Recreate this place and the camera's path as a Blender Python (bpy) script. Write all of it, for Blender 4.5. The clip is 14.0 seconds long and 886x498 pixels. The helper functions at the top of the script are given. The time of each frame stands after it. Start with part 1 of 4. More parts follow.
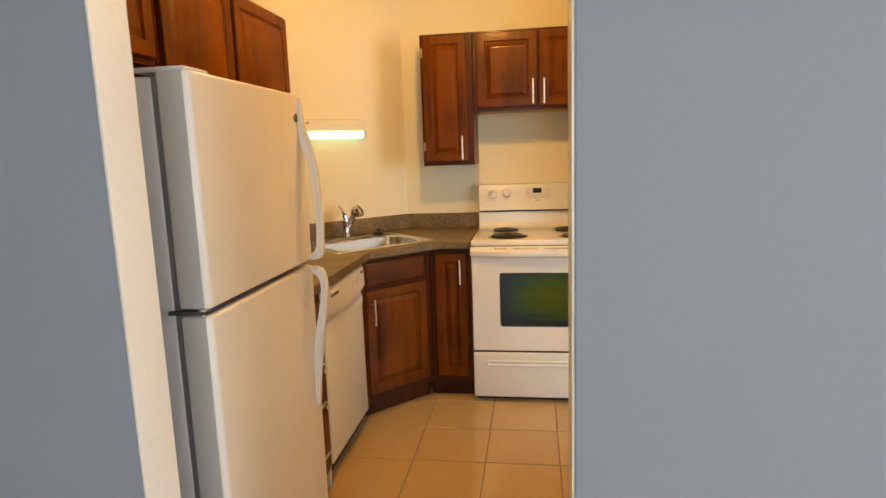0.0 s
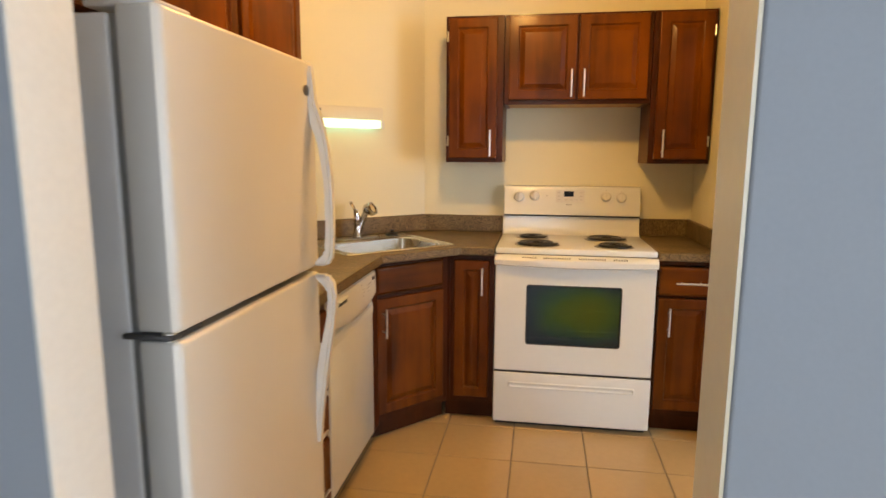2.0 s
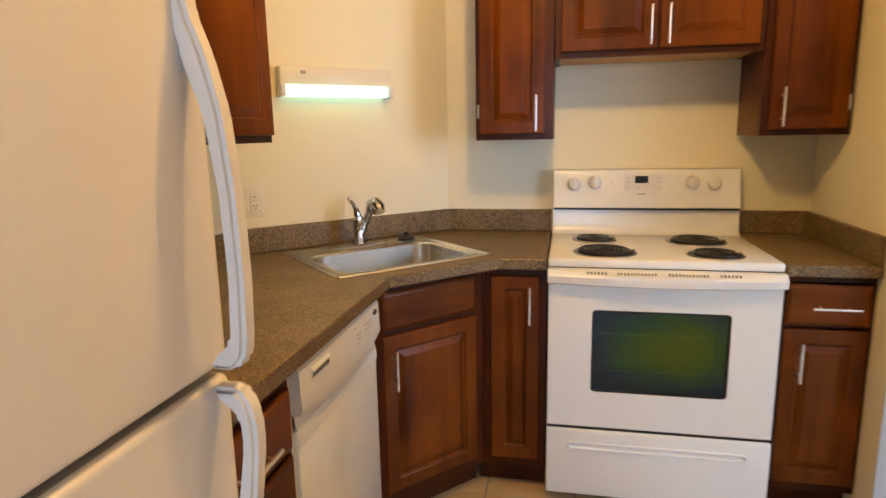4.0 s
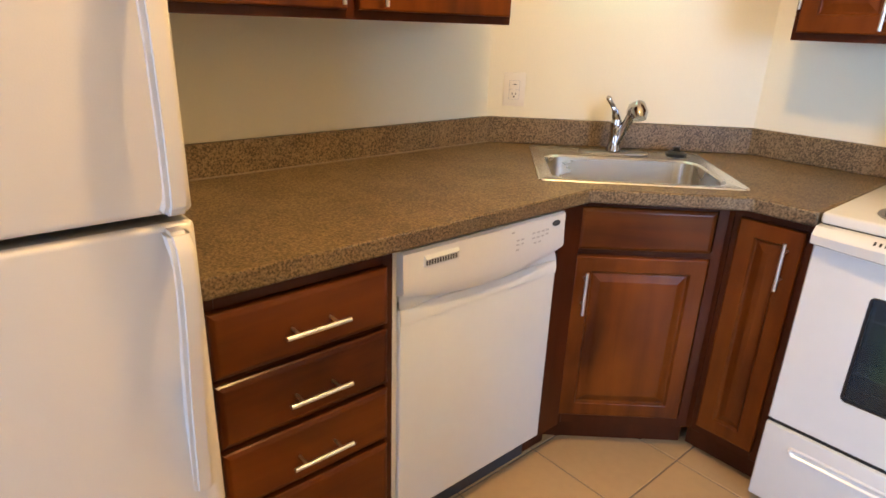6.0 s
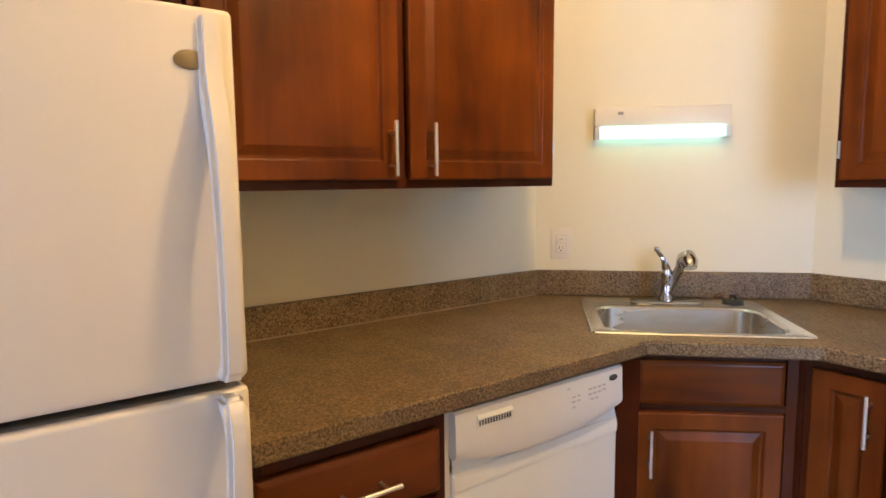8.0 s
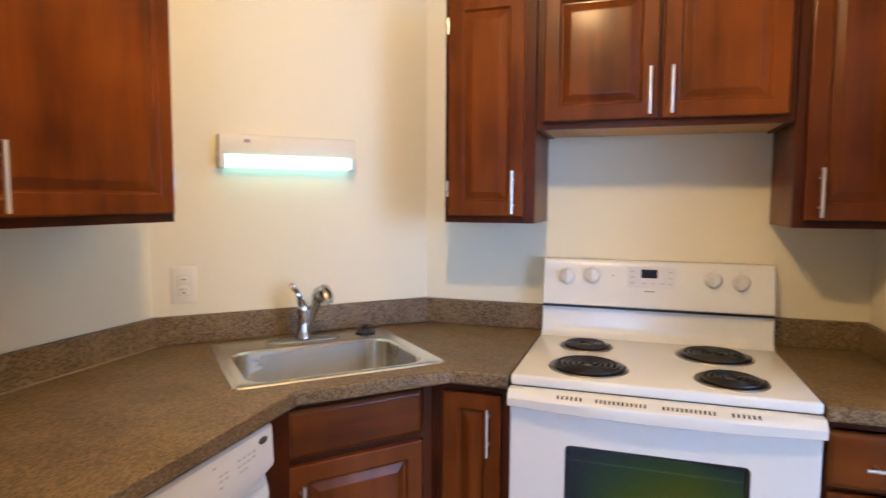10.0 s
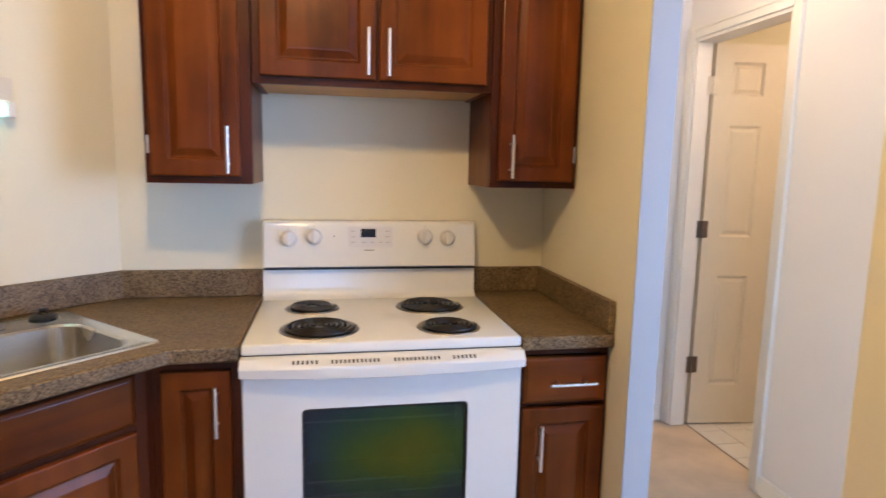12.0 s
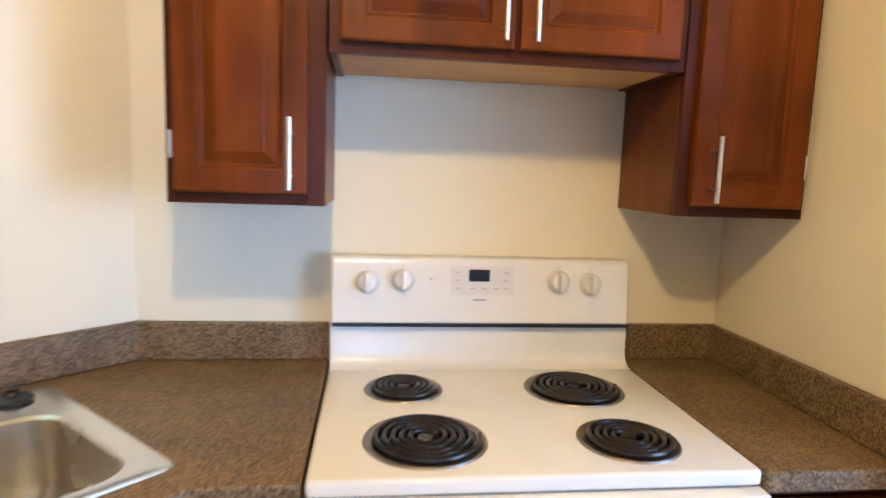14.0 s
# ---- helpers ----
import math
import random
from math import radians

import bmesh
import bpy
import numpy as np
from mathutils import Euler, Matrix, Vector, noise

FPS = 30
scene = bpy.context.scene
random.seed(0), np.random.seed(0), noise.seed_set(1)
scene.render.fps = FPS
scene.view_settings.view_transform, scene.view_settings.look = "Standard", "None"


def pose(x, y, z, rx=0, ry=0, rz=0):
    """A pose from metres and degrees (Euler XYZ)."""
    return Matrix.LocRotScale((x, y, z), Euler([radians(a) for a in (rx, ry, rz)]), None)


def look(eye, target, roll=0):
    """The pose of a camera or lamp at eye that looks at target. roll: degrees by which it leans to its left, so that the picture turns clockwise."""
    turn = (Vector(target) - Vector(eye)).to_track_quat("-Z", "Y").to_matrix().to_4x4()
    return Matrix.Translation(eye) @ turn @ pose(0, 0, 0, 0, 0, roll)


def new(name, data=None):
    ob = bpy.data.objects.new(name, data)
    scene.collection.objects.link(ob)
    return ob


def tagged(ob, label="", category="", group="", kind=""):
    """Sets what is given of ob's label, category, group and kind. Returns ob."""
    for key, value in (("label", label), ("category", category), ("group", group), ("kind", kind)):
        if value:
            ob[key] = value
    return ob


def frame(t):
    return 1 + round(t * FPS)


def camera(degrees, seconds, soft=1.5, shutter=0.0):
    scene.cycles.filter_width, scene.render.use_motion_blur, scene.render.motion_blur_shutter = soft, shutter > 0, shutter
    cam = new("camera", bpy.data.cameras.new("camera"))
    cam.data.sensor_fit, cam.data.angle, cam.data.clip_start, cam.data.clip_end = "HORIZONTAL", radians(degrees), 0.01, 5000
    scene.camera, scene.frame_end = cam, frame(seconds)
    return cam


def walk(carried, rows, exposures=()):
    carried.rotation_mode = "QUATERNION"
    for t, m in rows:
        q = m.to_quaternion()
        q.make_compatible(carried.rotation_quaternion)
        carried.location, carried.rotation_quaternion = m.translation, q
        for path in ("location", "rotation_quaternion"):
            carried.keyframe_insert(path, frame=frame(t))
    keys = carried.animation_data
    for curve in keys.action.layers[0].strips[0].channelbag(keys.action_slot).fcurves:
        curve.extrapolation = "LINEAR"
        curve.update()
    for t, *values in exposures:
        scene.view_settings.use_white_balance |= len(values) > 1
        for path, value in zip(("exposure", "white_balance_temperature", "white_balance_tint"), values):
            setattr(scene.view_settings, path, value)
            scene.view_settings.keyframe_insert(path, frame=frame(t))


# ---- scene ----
cam = camera(72.6, 14.0, shutter=0.5)
EXPOSURES = [(0.0, -0.33, 12200, 13), (1.0, -0.27, 11200, 12), (2.2, -0.28, 9800, 10), (4.5, -0.19, 7200, 11), (6.0, 0.22, 6350, 11), (6.6, 0.18, 6350, 11), (7.2, -0.05, 6250, 11), (9.7, -0.03, 5800, 12), (10.5, -0.09, 5650, 13), (11.0, -0.07, 5700, 14), (11.5, -0.10, 5650, 12), (12.0, -0.11, 5700, 12), (13.0, -0.05, 5750, 11), (13.5, 0.02, 5750, 11), (14.0, 0.28, 5550, 9)]
PATH = [
    (0, (-0.044, -3.879, 1.395), (-0.339, -1.926, 1.081), -2.0),
    (0.5, (-0.137, -3.931, 1.386), (-0.357, -1.971, 1.051), -1.0),
    (1, (-0.173, -3.91, 1.364), (-0.649, -2.018, 0.924), -0.3),
    (1.5, (-0.169, -3.784, 1.363), (-0.527, -1.844, 1.036), -1.9),
    (2, (-0.173, -3.55, 1.363), (-0.486, -1.599, 1.053), 0.3),
    (2.2, (-0.174, -3.477, 1.366), (-0.439, -1.521, 1.042), 0.5),
    (4.3, (-0.328, -2.625, 1.347), (-0.805, -0.719, 0.973), -2.0),
    (4.5, (-0.303, -2.562, 1.32), (-0.902, -0.686, 0.972), -0.8),
    (5, (-0.225, -2.431, 1.332), (-1.019, -0.633, 0.963), 1.2),
    (5.5, (-0.065, -2.368, 1.344), (-1.404, -1.058, 0.642), -2.0),
    (6, (0.101, -2.348, 1.335), (-1.307, -1.113, 0.633), 2.1),
    (6.5, (0.144, -2.329, 1.332), (-1.34, -1.132, 0.727), 1.5),
    (7, (0.158, -2.341, 1.341), (-1.505, -1.317, 0.908), 0.4),
    (7.2, (0.145, -2.35, 1.34), (-1.542, -1.319, 1.039), 0.4),
    (9.3, (0.065, -2.316, 1.382), (-1.037, -0.666, 1.13), -0.5),
    (9.5, (0.041, -2.3, 1.384), (-0.863, -0.529, 1.172), 0.1),
    (10, (-0.058, -2.258, 1.395), (-0.669, -0.361, 1.235), 0.3),
    (10.5, (-0.13, -2.234, 1.396), (-0.315, -0.252, 1.21), 0.7),
    (11, (-0.159, -2.229, 1.393), (-0.013, -0.248, 1.159), 0.8),
    (11.5, (-0.15, -2.222, 1.395), (0.335, -0.302, 1.117), 1.5),
    (12, (-0.156, -2.222, 1.387), (0.219, -0.276, 1.116), 1.2),
    (12.5, (-0.192, -2.193, 1.379), (-0.063, -0.224, 1.053), 0.3),
    (13, (-0.225, -2.016, 1.374), (-0.284, -0.04, 1.073), 1.1),
    (13.5, (-0.231, -1.781, 1.398), (-0.269, 0.203, 1.143), 2.1),
    (14, (-0.287, -1.535, 1.394), (-0.046, 0.435, 1.148), 2.0),
    (14.1, (-0.298, -1.485, 1.393), (0.004, 0.480, 1.149), 2.0),
]
walk(cam, [(t, look(eye, target, roll)) for t, eye, target, roll in PATH], EXPOSURES)

# ---- light ----
world = bpy.data.worlds.new("sky")
scene.world = world
world.use_nodes = True
sky = world.node_tree.nodes.new("ShaderNodeTexSky")
sky.sky_type, sky.sun_disc = "NISHITA", False
sky.sun_elevation, sky.sun_rotation = radians(40), radians(200)
world.node_tree.links.new(sky.outputs[0], world.node_tree.nodes["Background"].inputs[0])
world.node_tree.nodes["Background"].inputs[1].default_value = 0.1


def area_lamp(name, m, sx, sy, watts, colour):
    lamp = bpy.data.lights.new(name, "AREA")
    lamp.shape, lamp.size, lamp.size_y, lamp.energy, lamp.color = "RECTANGLE", sx, sy, watts, colour
    ob = new(name, lamp)
    ob.matrix_world = m
    return ob


DAY = (0.43, 0.62, 1.0)
area_lamp("window_daylight", look((4.44, -3.55, 1.35), (0, -3.55, 0.55)), 4.0, 1.7, 375, DAY)
area_lamp("window_daylight", look((0.5, -6.94, 1.35), (0.5, 0, -0.6)), 2.3, 1.7, 112, DAY)
bulb = bpy.data.lights.new("ceiling_bulb", "POINT")
bulb.energy, bulb.color, bulb.shadow_soft_size = 51, (1.0, 0.625, 0.245), 0.06
new("ceiling_bulb", bulb).location = (-0.32, -1.53, 2.34)
bulb2 = bpy.data.lights.new("hall_bulb", "POINT")
bulb2.energy, bulb2.color, bulb2.shadow_soft_size = 10.5, (1.0, 0.70, 0.43), 0.09
new("hall_bulb", bulb2).location = (1.25, -0.1, 2.30)
# unseen fill lamp, added to brighten the bathroom and its open door
bath_fill = bpy.data.lights.new("bathroom_fill", "POINT")
bath_fill.energy, bath_fill.color, bath_fill.shadow_soft_size = 27, (1.0, 0.64, 0.36), 0.09
new("bathroom_fill", bath_fill).location = (2.7, -0.5, 2.15)

# ---- materials ----


def material(name, colour, rough=0.5, metal=0.0, grain=0.06, scale=8.0, fine=60.0, bump=0.0, stretch=(1, 1, 1), spread=0.0, specular=0.5, coat=0.0):
    """A surface with broad and fine variation of its colour, uneven gloss and fine relief."""
    mat = bpy.data.materials.new(name)
    mat.use_nodes = True
    tree = mat.node_tree
    n, link = tree.nodes, tree.links.new
    bsdf = n["Principled BSDF"]
    bsdf.inputs["Metallic"].default_value, bsdf.inputs["Specular IOR Level"].default_value = metal, specular
    bsdf.inputs["Coat Weight"].default_value, bsdf.inputs["Coat Roughness"].default_value = coat, 0.15
    co = n.new("ShaderNodeTexCoord")
    mp = n.new("ShaderNodeMapping")
    mp.inputs["Scale"].default_value = stretch
    link(co.outputs["Object"], mp.inputs["Vector"])
    broad, small = n.new("ShaderNodeTexNoise"), n.new("ShaderNodeTexNoise")
    for node, s in ((broad, scale), (small, fine)):
        node.inputs["Scale"].default_value, node.inputs["Detail"].default_value = s, 4.0
        link(mp.outputs[0], node.inputs["Vector"])
    both = n.new("ShaderNodeMath")
    both.operation = "ADD"
    link(broad.outputs["Fac"], both.inputs[0]), link(small.outputs["Fac"], both.inputs[1])
    info = n.new("ShaderNodeObjectInfo")
    more = n.new("ShaderNodeMath")
    more.operation, more.inputs[1].default_value = "MULTIPLY", spread
    link(info.outputs["Random"], more.inputs[0])
    total = n.new("ShaderNodeMath")
    total.operation = "ADD"
    link(both.outputs[0], total.inputs[0]), link(more.outputs[0], total.inputs[1])
    ramp = n.new("ShaderNodeMapRange")
    ramp.inputs["From Min"].default_value, ramp.inputs["From Max"].default_value = 0.6, 1.4 + spread
    ramp.inputs["To Min"].default_value, ramp.inputs["To Max"].default_value = 1 - grain, 1 + grain
    link(total.outputs[0], ramp.inputs["Value"])
    mult = n.new("ShaderNodeVectorMath")
    mult.operation, mult.inputs[0].default_value = "SCALE", colour
    link(ramp.outputs[0], mult.inputs["Scale"])
    link(mult.outputs[0], bsdf.inputs["Base Color"])
    gloss = n.new("ShaderNodeMapRange")
    gloss.inputs["To Min"].default_value, gloss.inputs["To Max"].default_value = rough * 0.85, rough * 1.15
    link(broad.outputs["Fac"], gloss.inputs["Value"])
    link(gloss.outputs[0], bsdf.inputs["Roughness"])
    if bump:
        relief = n.new("ShaderNodeBump")
        relief.inputs["Strength"].default_value, relief.inputs["Distance"].default_value = bump, 0.002
        link(small.outputs["Fac"], relief.inputs["Height"])
        link(relief.outputs[0], bsdf.inputs["Normal"])
    return mat


def wood(name, dark, light, stretch, rough=0.36):
    """Stained, lacquered wood with streaked grain along one axis."""
    mat = material(name, light, rough, grain=0.1, coat=0.12, specular=0.12)
    n, link = mat.node_tree.nodes, mat.node_tree.links.new
    bsdf = n["Principled BSDF"]
    co, mp = n.new("ShaderNodeTexCoord"), n.new("ShaderNodeMapping")
    info = n.new("ShaderNodeObjectInfo")
    shift = n.new("ShaderNodeVectorMath")
    shift.operation = "MULTIPLY_ADD"
    shift.inputs[1].default_value = (7.0, 3.0, 5.0)
    link(info.outputs["Random"], shift.inputs[0]), link(co.outputs["Object"], shift.inputs[2])
    mp.inputs["Scale"].default_value = stretch
    link(shift.outputs[0], mp.inputs["Vector"])
    streak, cloud = n.new("ShaderNodeTexNoise"), n.new("ShaderNodeTexNoise")
    streak.inputs["Scale"].default_value, streak.inputs["Detail"].default_value, streak.inputs["Distortion"].default_value = 14.0, 6.0, 0.4
    cloud.inputs["Scale"].default_value, cloud.inputs["Detail"].default_value = 3.5, 3.0
    link(mp.outputs[0], streak.inputs["Vector"]), link(shift.outputs[0], cloud.inputs["Vector"])
    add = n.new("ShaderNodeMath")
    add.operation = "ADD"
    link(streak.outputs["Fac"], add.inputs[0]), link(cloud.outputs["Fac"], add.inputs[1])
    ramp = n.new("ShaderNodeMapRange")
    ramp.inputs["From Min"].default_value, ramp.inputs["From Max"].default_value = 0.7, 1.35
    link(add.outputs[0], ramp.inputs["Value"])
    mix = n.new("ShaderNodeMix")
    mix.data_type = "RGBA"
    mix.inputs["A"].default_value, mix.inputs["B"].default_value = (*dark, 1), (*light, 1)
    link(ramp.outputs[0], mix.inputs["Factor"])
    link(mix.outputs["Result"], bsdf.inputs["Base Color"])
    return mat


def speckled(name, tones, rough):
    """Laminate printed like fine granite."""
    mat = material(name, tones[1], rough)
    n, link = mat.node_tree.nodes, mat.node_tree.links.new
    n["Principled BSDF"].inputs["Specular IOR Level"].default_value = 0.35
    co = n.new("ShaderNodeTexCoord")
    grain, blot, wide = n.new("ShaderNodeTexNoise"), n.new("ShaderNodeTexVoronoi"), n.new("ShaderNodeTexNoise")
    grain.inputs["Scale"].default_value, grain.inputs["Detail"].default_value = 170.0, 3.0
    wide.inputs["Scale"].default_value = 9.0
    blot.inputs["Scale"].default_value = 240.0
    for node in (grain, blot, wide):
        link(co.outputs["Object"], node.inputs["Vector"])
    add, sub = n.new("ShaderNodeMath"), n.new("ShaderNodeMath")
    add.operation, sub.operation = "MULTIPLY_ADD", "MULTIPLY_ADD"
    link(blot.outputs["Distance"], add.inputs[0])
    add.inputs[1].default_value = 0.35
    link(grain.outputs["Fac"], add.inputs[2])
    link(wide.outputs["Fac"], sub.inputs[0])
    sub.inputs[1].default_value = 0.25
    link(add.outputs[0], sub.inputs[2])
    ramp = n.new("ShaderNodeValToRGB")
    ramp.color_ramp.elements[0].position, ramp.color_ramp.elements[1].position = 0.60, 0.97
    ramp.color_ramp.elements[0].color, ramp.color_ramp.elements[1].color = (*tones[0], 1), (*tones[2], 1)
    ramp.color_ramp.elements.new(0.78).color = (*tones[1], 1)
    link(sub.outputs[0], ramp.inputs[0])
    link(ramp.outputs[0], n["Principled BSDF"].inputs["Base Color"])
    return mat


def glowing(name, colour, strength):
    mat = bpy.data.materials.new(name)
    mat.use_nodes = True
    bsdf = mat.node_tree.nodes["Principled BSDF"]
    bsdf.inputs["Base Color"].default_value = (0.8, 0.8, 0.8, 1)
    bsdf.inputs["Emission Color"].default_value, bsdf.inputs["Emission Strength"].default_value = (*colour, 1), strength
    return mat


def oven_glass():
    """Dark coated glass: half of it a green-tinted mirror, half see-through. The room's reflected gradient is painted
    into the tint.
    """
    mat = bpy.data.materials.new("oven_glass")
    mat.use_nodes = True
    n, link = mat.node_tree.nodes, mat.node_tree.links.new
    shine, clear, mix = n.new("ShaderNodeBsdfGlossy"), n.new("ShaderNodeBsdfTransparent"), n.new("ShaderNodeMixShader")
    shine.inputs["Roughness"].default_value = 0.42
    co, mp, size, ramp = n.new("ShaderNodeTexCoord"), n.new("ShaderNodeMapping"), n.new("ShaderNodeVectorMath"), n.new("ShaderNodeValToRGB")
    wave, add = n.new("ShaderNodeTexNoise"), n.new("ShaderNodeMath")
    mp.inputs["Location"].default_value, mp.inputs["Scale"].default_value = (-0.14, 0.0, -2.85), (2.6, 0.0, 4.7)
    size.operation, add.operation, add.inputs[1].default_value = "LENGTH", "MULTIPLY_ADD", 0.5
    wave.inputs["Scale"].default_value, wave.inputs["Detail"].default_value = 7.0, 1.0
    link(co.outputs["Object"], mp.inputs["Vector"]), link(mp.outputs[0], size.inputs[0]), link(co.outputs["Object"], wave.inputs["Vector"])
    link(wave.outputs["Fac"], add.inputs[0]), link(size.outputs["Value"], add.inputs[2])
    # painted reflection: olive in the middle, teal and blue further out
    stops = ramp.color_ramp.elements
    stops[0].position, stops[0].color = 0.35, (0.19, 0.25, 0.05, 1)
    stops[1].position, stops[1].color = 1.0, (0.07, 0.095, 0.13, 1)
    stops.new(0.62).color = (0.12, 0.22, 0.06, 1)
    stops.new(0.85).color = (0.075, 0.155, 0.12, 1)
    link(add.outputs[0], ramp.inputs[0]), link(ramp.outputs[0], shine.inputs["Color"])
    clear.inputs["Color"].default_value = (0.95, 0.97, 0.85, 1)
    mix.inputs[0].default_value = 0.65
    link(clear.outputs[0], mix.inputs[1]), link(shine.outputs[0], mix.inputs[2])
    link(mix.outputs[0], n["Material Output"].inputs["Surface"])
    return mat


PAINT = material("off_white_wall_paint", (0.785, 0.738, 0.56), 0.58, grain=0.03, scale=2.0, fine=220.0, bump=0.06)
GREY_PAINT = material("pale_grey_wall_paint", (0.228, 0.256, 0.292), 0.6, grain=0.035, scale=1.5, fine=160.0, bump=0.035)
CEILING = material("white_ceiling_paint", (0.88, 0.86, 0.82), 0.8, grain=0.03, fine=150.0, bump=0.3)
HALL_PAINT = material("white_hall_paint", (0.78, 0.75, 0.72), 0.5, grain=0.03, scale=2.0, fine=200.0, bump=0.05)
# wall colour greyed so that the stub end takes less daylight
DIMMED_END = material("dimmed_stub_end", (0.41, 0.43, 0.46), 0.5, grain=0.03, scale=2.0, fine=120.0, bump=0.05)
SATIN = material("satin_cream_paint", (0.74, 0.68, 0.53), 0.26, grain=0.03, scale=3.0, fine=60.0, bump=0.08)
LINING = material("worn_off_white_paint", (0.68, 0.655, 0.60), 0.5, grain=0.05, scale=3.0, fine=90.0, bump=0.04)
CREAM = material("cream_door_paint", (0.76, 0.69, 0.56), 0.4, grain=0.02, fine=90.0, bump=0.04)
TRIM = material("white_gloss_trim_paint", (0.80, 0.775, 0.71), 0.35, grain=0.02, fine=90.0, bump=0.04)
CHERRY = wood("cherry_stained_wood", (0.054, 0.0114, 0.0015), (0.184, 0.0475, 0.0054), (1.0, 1.0, 0.10))
CHERRY_ACROSS = wood("cherry_stained_wood_across", (0.054, 0.0114, 0.0015), (0.184, 0.0475, 0.0054), (0.10, 1.0, 1.0))
DARKWOOD = wood("dark_stained_frame_wood", (0.036, 0.0080, 0.0020), (0.078, 0.0172, 0.0040), (1.0, 1.0, 0.10))
RAWWOOD = wood("raw_maple_underside", (0.52, 0.30, 0.11), (0.64, 0.40, 0.17), (0.15, 1.0, 1.0), 0.5)
LAMINATE = speckled("granite_print_laminate", ((0.047, 0.032, 0.016), (0.134, 0.090, 0.043), (0.25, 0.176, 0.094)), 0.42)
ENAMEL = material("white_enamel", (0.75, 0.76, 0.73), 0.16, grain=0.015, fine=40.0)
PLASTIC = material("white_plastic", (0.72, 0.71, 0.68), 0.32, grain=0.02, fine=90.0)
FRIDGE = material("white_pebbled_fridge_steel", (0.76, 0.72, 0.66), 0.32, grain=0.015, fine=420.0, bump=0.10)
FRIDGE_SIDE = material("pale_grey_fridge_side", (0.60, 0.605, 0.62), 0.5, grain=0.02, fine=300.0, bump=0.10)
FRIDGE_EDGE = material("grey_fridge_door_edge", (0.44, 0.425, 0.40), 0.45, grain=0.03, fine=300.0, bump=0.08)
IVORY = material("ivory_plastic", (0.76, 0.71, 0.59), 0.35, grain=0.02, fine=90.0)
GASKET = material("dark_grey_rubber", (0.05, 0.05, 0.052), 0.7, grain=0.1)
SEAL = material("grey_door_seal", (0.20, 0.205, 0.21), 0.6, grain=0.1)
BLACK = material("black_enamel", (0.008, 0.008, 0.009), 0.3, grain=0.2)
SLOT = material("black_vent_slot", (0.008, 0.008, 0.009), 0.8, grain=0.1)
COIL = material("dark_burner_coil", (0.014, 0.012, 0.011), 0.30, grain=0.25, fine=80.0)
PAN = material("smoked_chrome_pan", (0.09, 0.085, 0.08), 0.18, metal=1.0, grain=0.2, fine=60.0)
CHROME = material("polished_chrome", (0.54, 0.53, 0.53), 0.07, metal=1.0, grain=0.02)
NICKEL = material("brushed_nickel", (0.78, 0.77, 0.74), 0.33, metal=1.0, grain=0.05, fine=200.0)
DARK_METAL = material("dark_metal", (0.30, 0.28, 0.25), 0.4, metal=1.0, grain=0.1, fine=120.0)
BROWNED = material("browned_metal", (0.16, 0.12, 0.09), 0.45, metal=0.8, grain=0.15, fine=120.0)
BOWL = material("satin_steel_bowl", (0.66, 0.63, 0.56), 0.27, metal=1.0, grain=0.10, fine=90.0, stretch=(0.15, 1, 1))
STEEL = material("brushed_stainless_steel", (0.76, 0.76, 0.71), 0.26, metal=1.0, grain=0.08, fine=120.0, stretch=(0.08, 1, 1))
TILE = material("beige_ceramic_tile", (0.51, 0.35, 0.18), 0.20, grain=0.07, scale=5.0, fine=40.0, spread=0.5)
GROUT = material("grey_brown_grout", (0.24, 0.18, 0.12), 0.85, grain=0.12, fine=120.0, bump=0.3)
WHITETILE = material("white_bathroom_tile", (0.74, 0.72, 0.68), 0.22, grain=0.03, spread=0.3)
CARPET = material("beige_carpet", (0.62, 0.50, 0.37), 0.95, grain=0.22, scale=6.0, fine=260.0, bump=1.0, specular=0.1)
CAULK = material("aged_sealant", (0.25, 0.19, 0.12), 0.5, grain=0.15, fine=90.0)
LCD = material("dark_display", (0.010, 0.015, 0.028), 0.5, grain=0.1, specular=0.2)
PRINT = material("grey_print", (0.32, 0.31, 0.30), 0.5, grain=0.05)
FAINT = material("faint_grey_print", (0.50, 0.485, 0.465), 0.5, grain=0.05)
PALEPRINT = material("pale_grey_print", (0.69, 0.675, 0.65), 0.4, grain=0.04)
BADGE = material("dull_metal_badge", (0.30, 0.26, 0.21), 0.3, metal=1.0, grain=0.05)
TUBE = glowing("fluorescent_diffuser", (0.45, 1.0, 0.84), 2.2)
GLASS = oven_glass()
PANE = bpy.data.materials.new("window_pane")
PANE.use_nodes = True
PANE.node_tree.nodes["Principled BSDF"].inputs["Transmission Weight"].default_value = 1.0
PANE.node_tree.nodes["Principled BSDF"].inputs["Roughness"].default_value = 0.02

# ---- building blocks ----


def box(bm, x0, x1, y0, y1, z0, z1, bevel=0.0, segments=2):
    m = Matrix.LocRotScale(((x0 + x1) / 2, (y0 + y1) / 2, (z0 + z1) / 2), None, (x1 - x0, y1 - y0, z1 - z0))
    verts = bmesh.ops.create_cube(bm, size=1.0, matrix=m)["verts"]
    if bevel:
        edges = {e for v in verts for e in v.link_edges}
        bmesh.ops.bevel(bm, geom=list(edges), offset=bevel, segments=segments, affect="EDGES", profile=0.5)
    return bm


def boxed(x0, x1, y0, y1, z0, z1, bevel=0.0, segments=2):
    return box(bmesh.new(), x0, x1, y0, y1, z0, z1, bevel, segments)


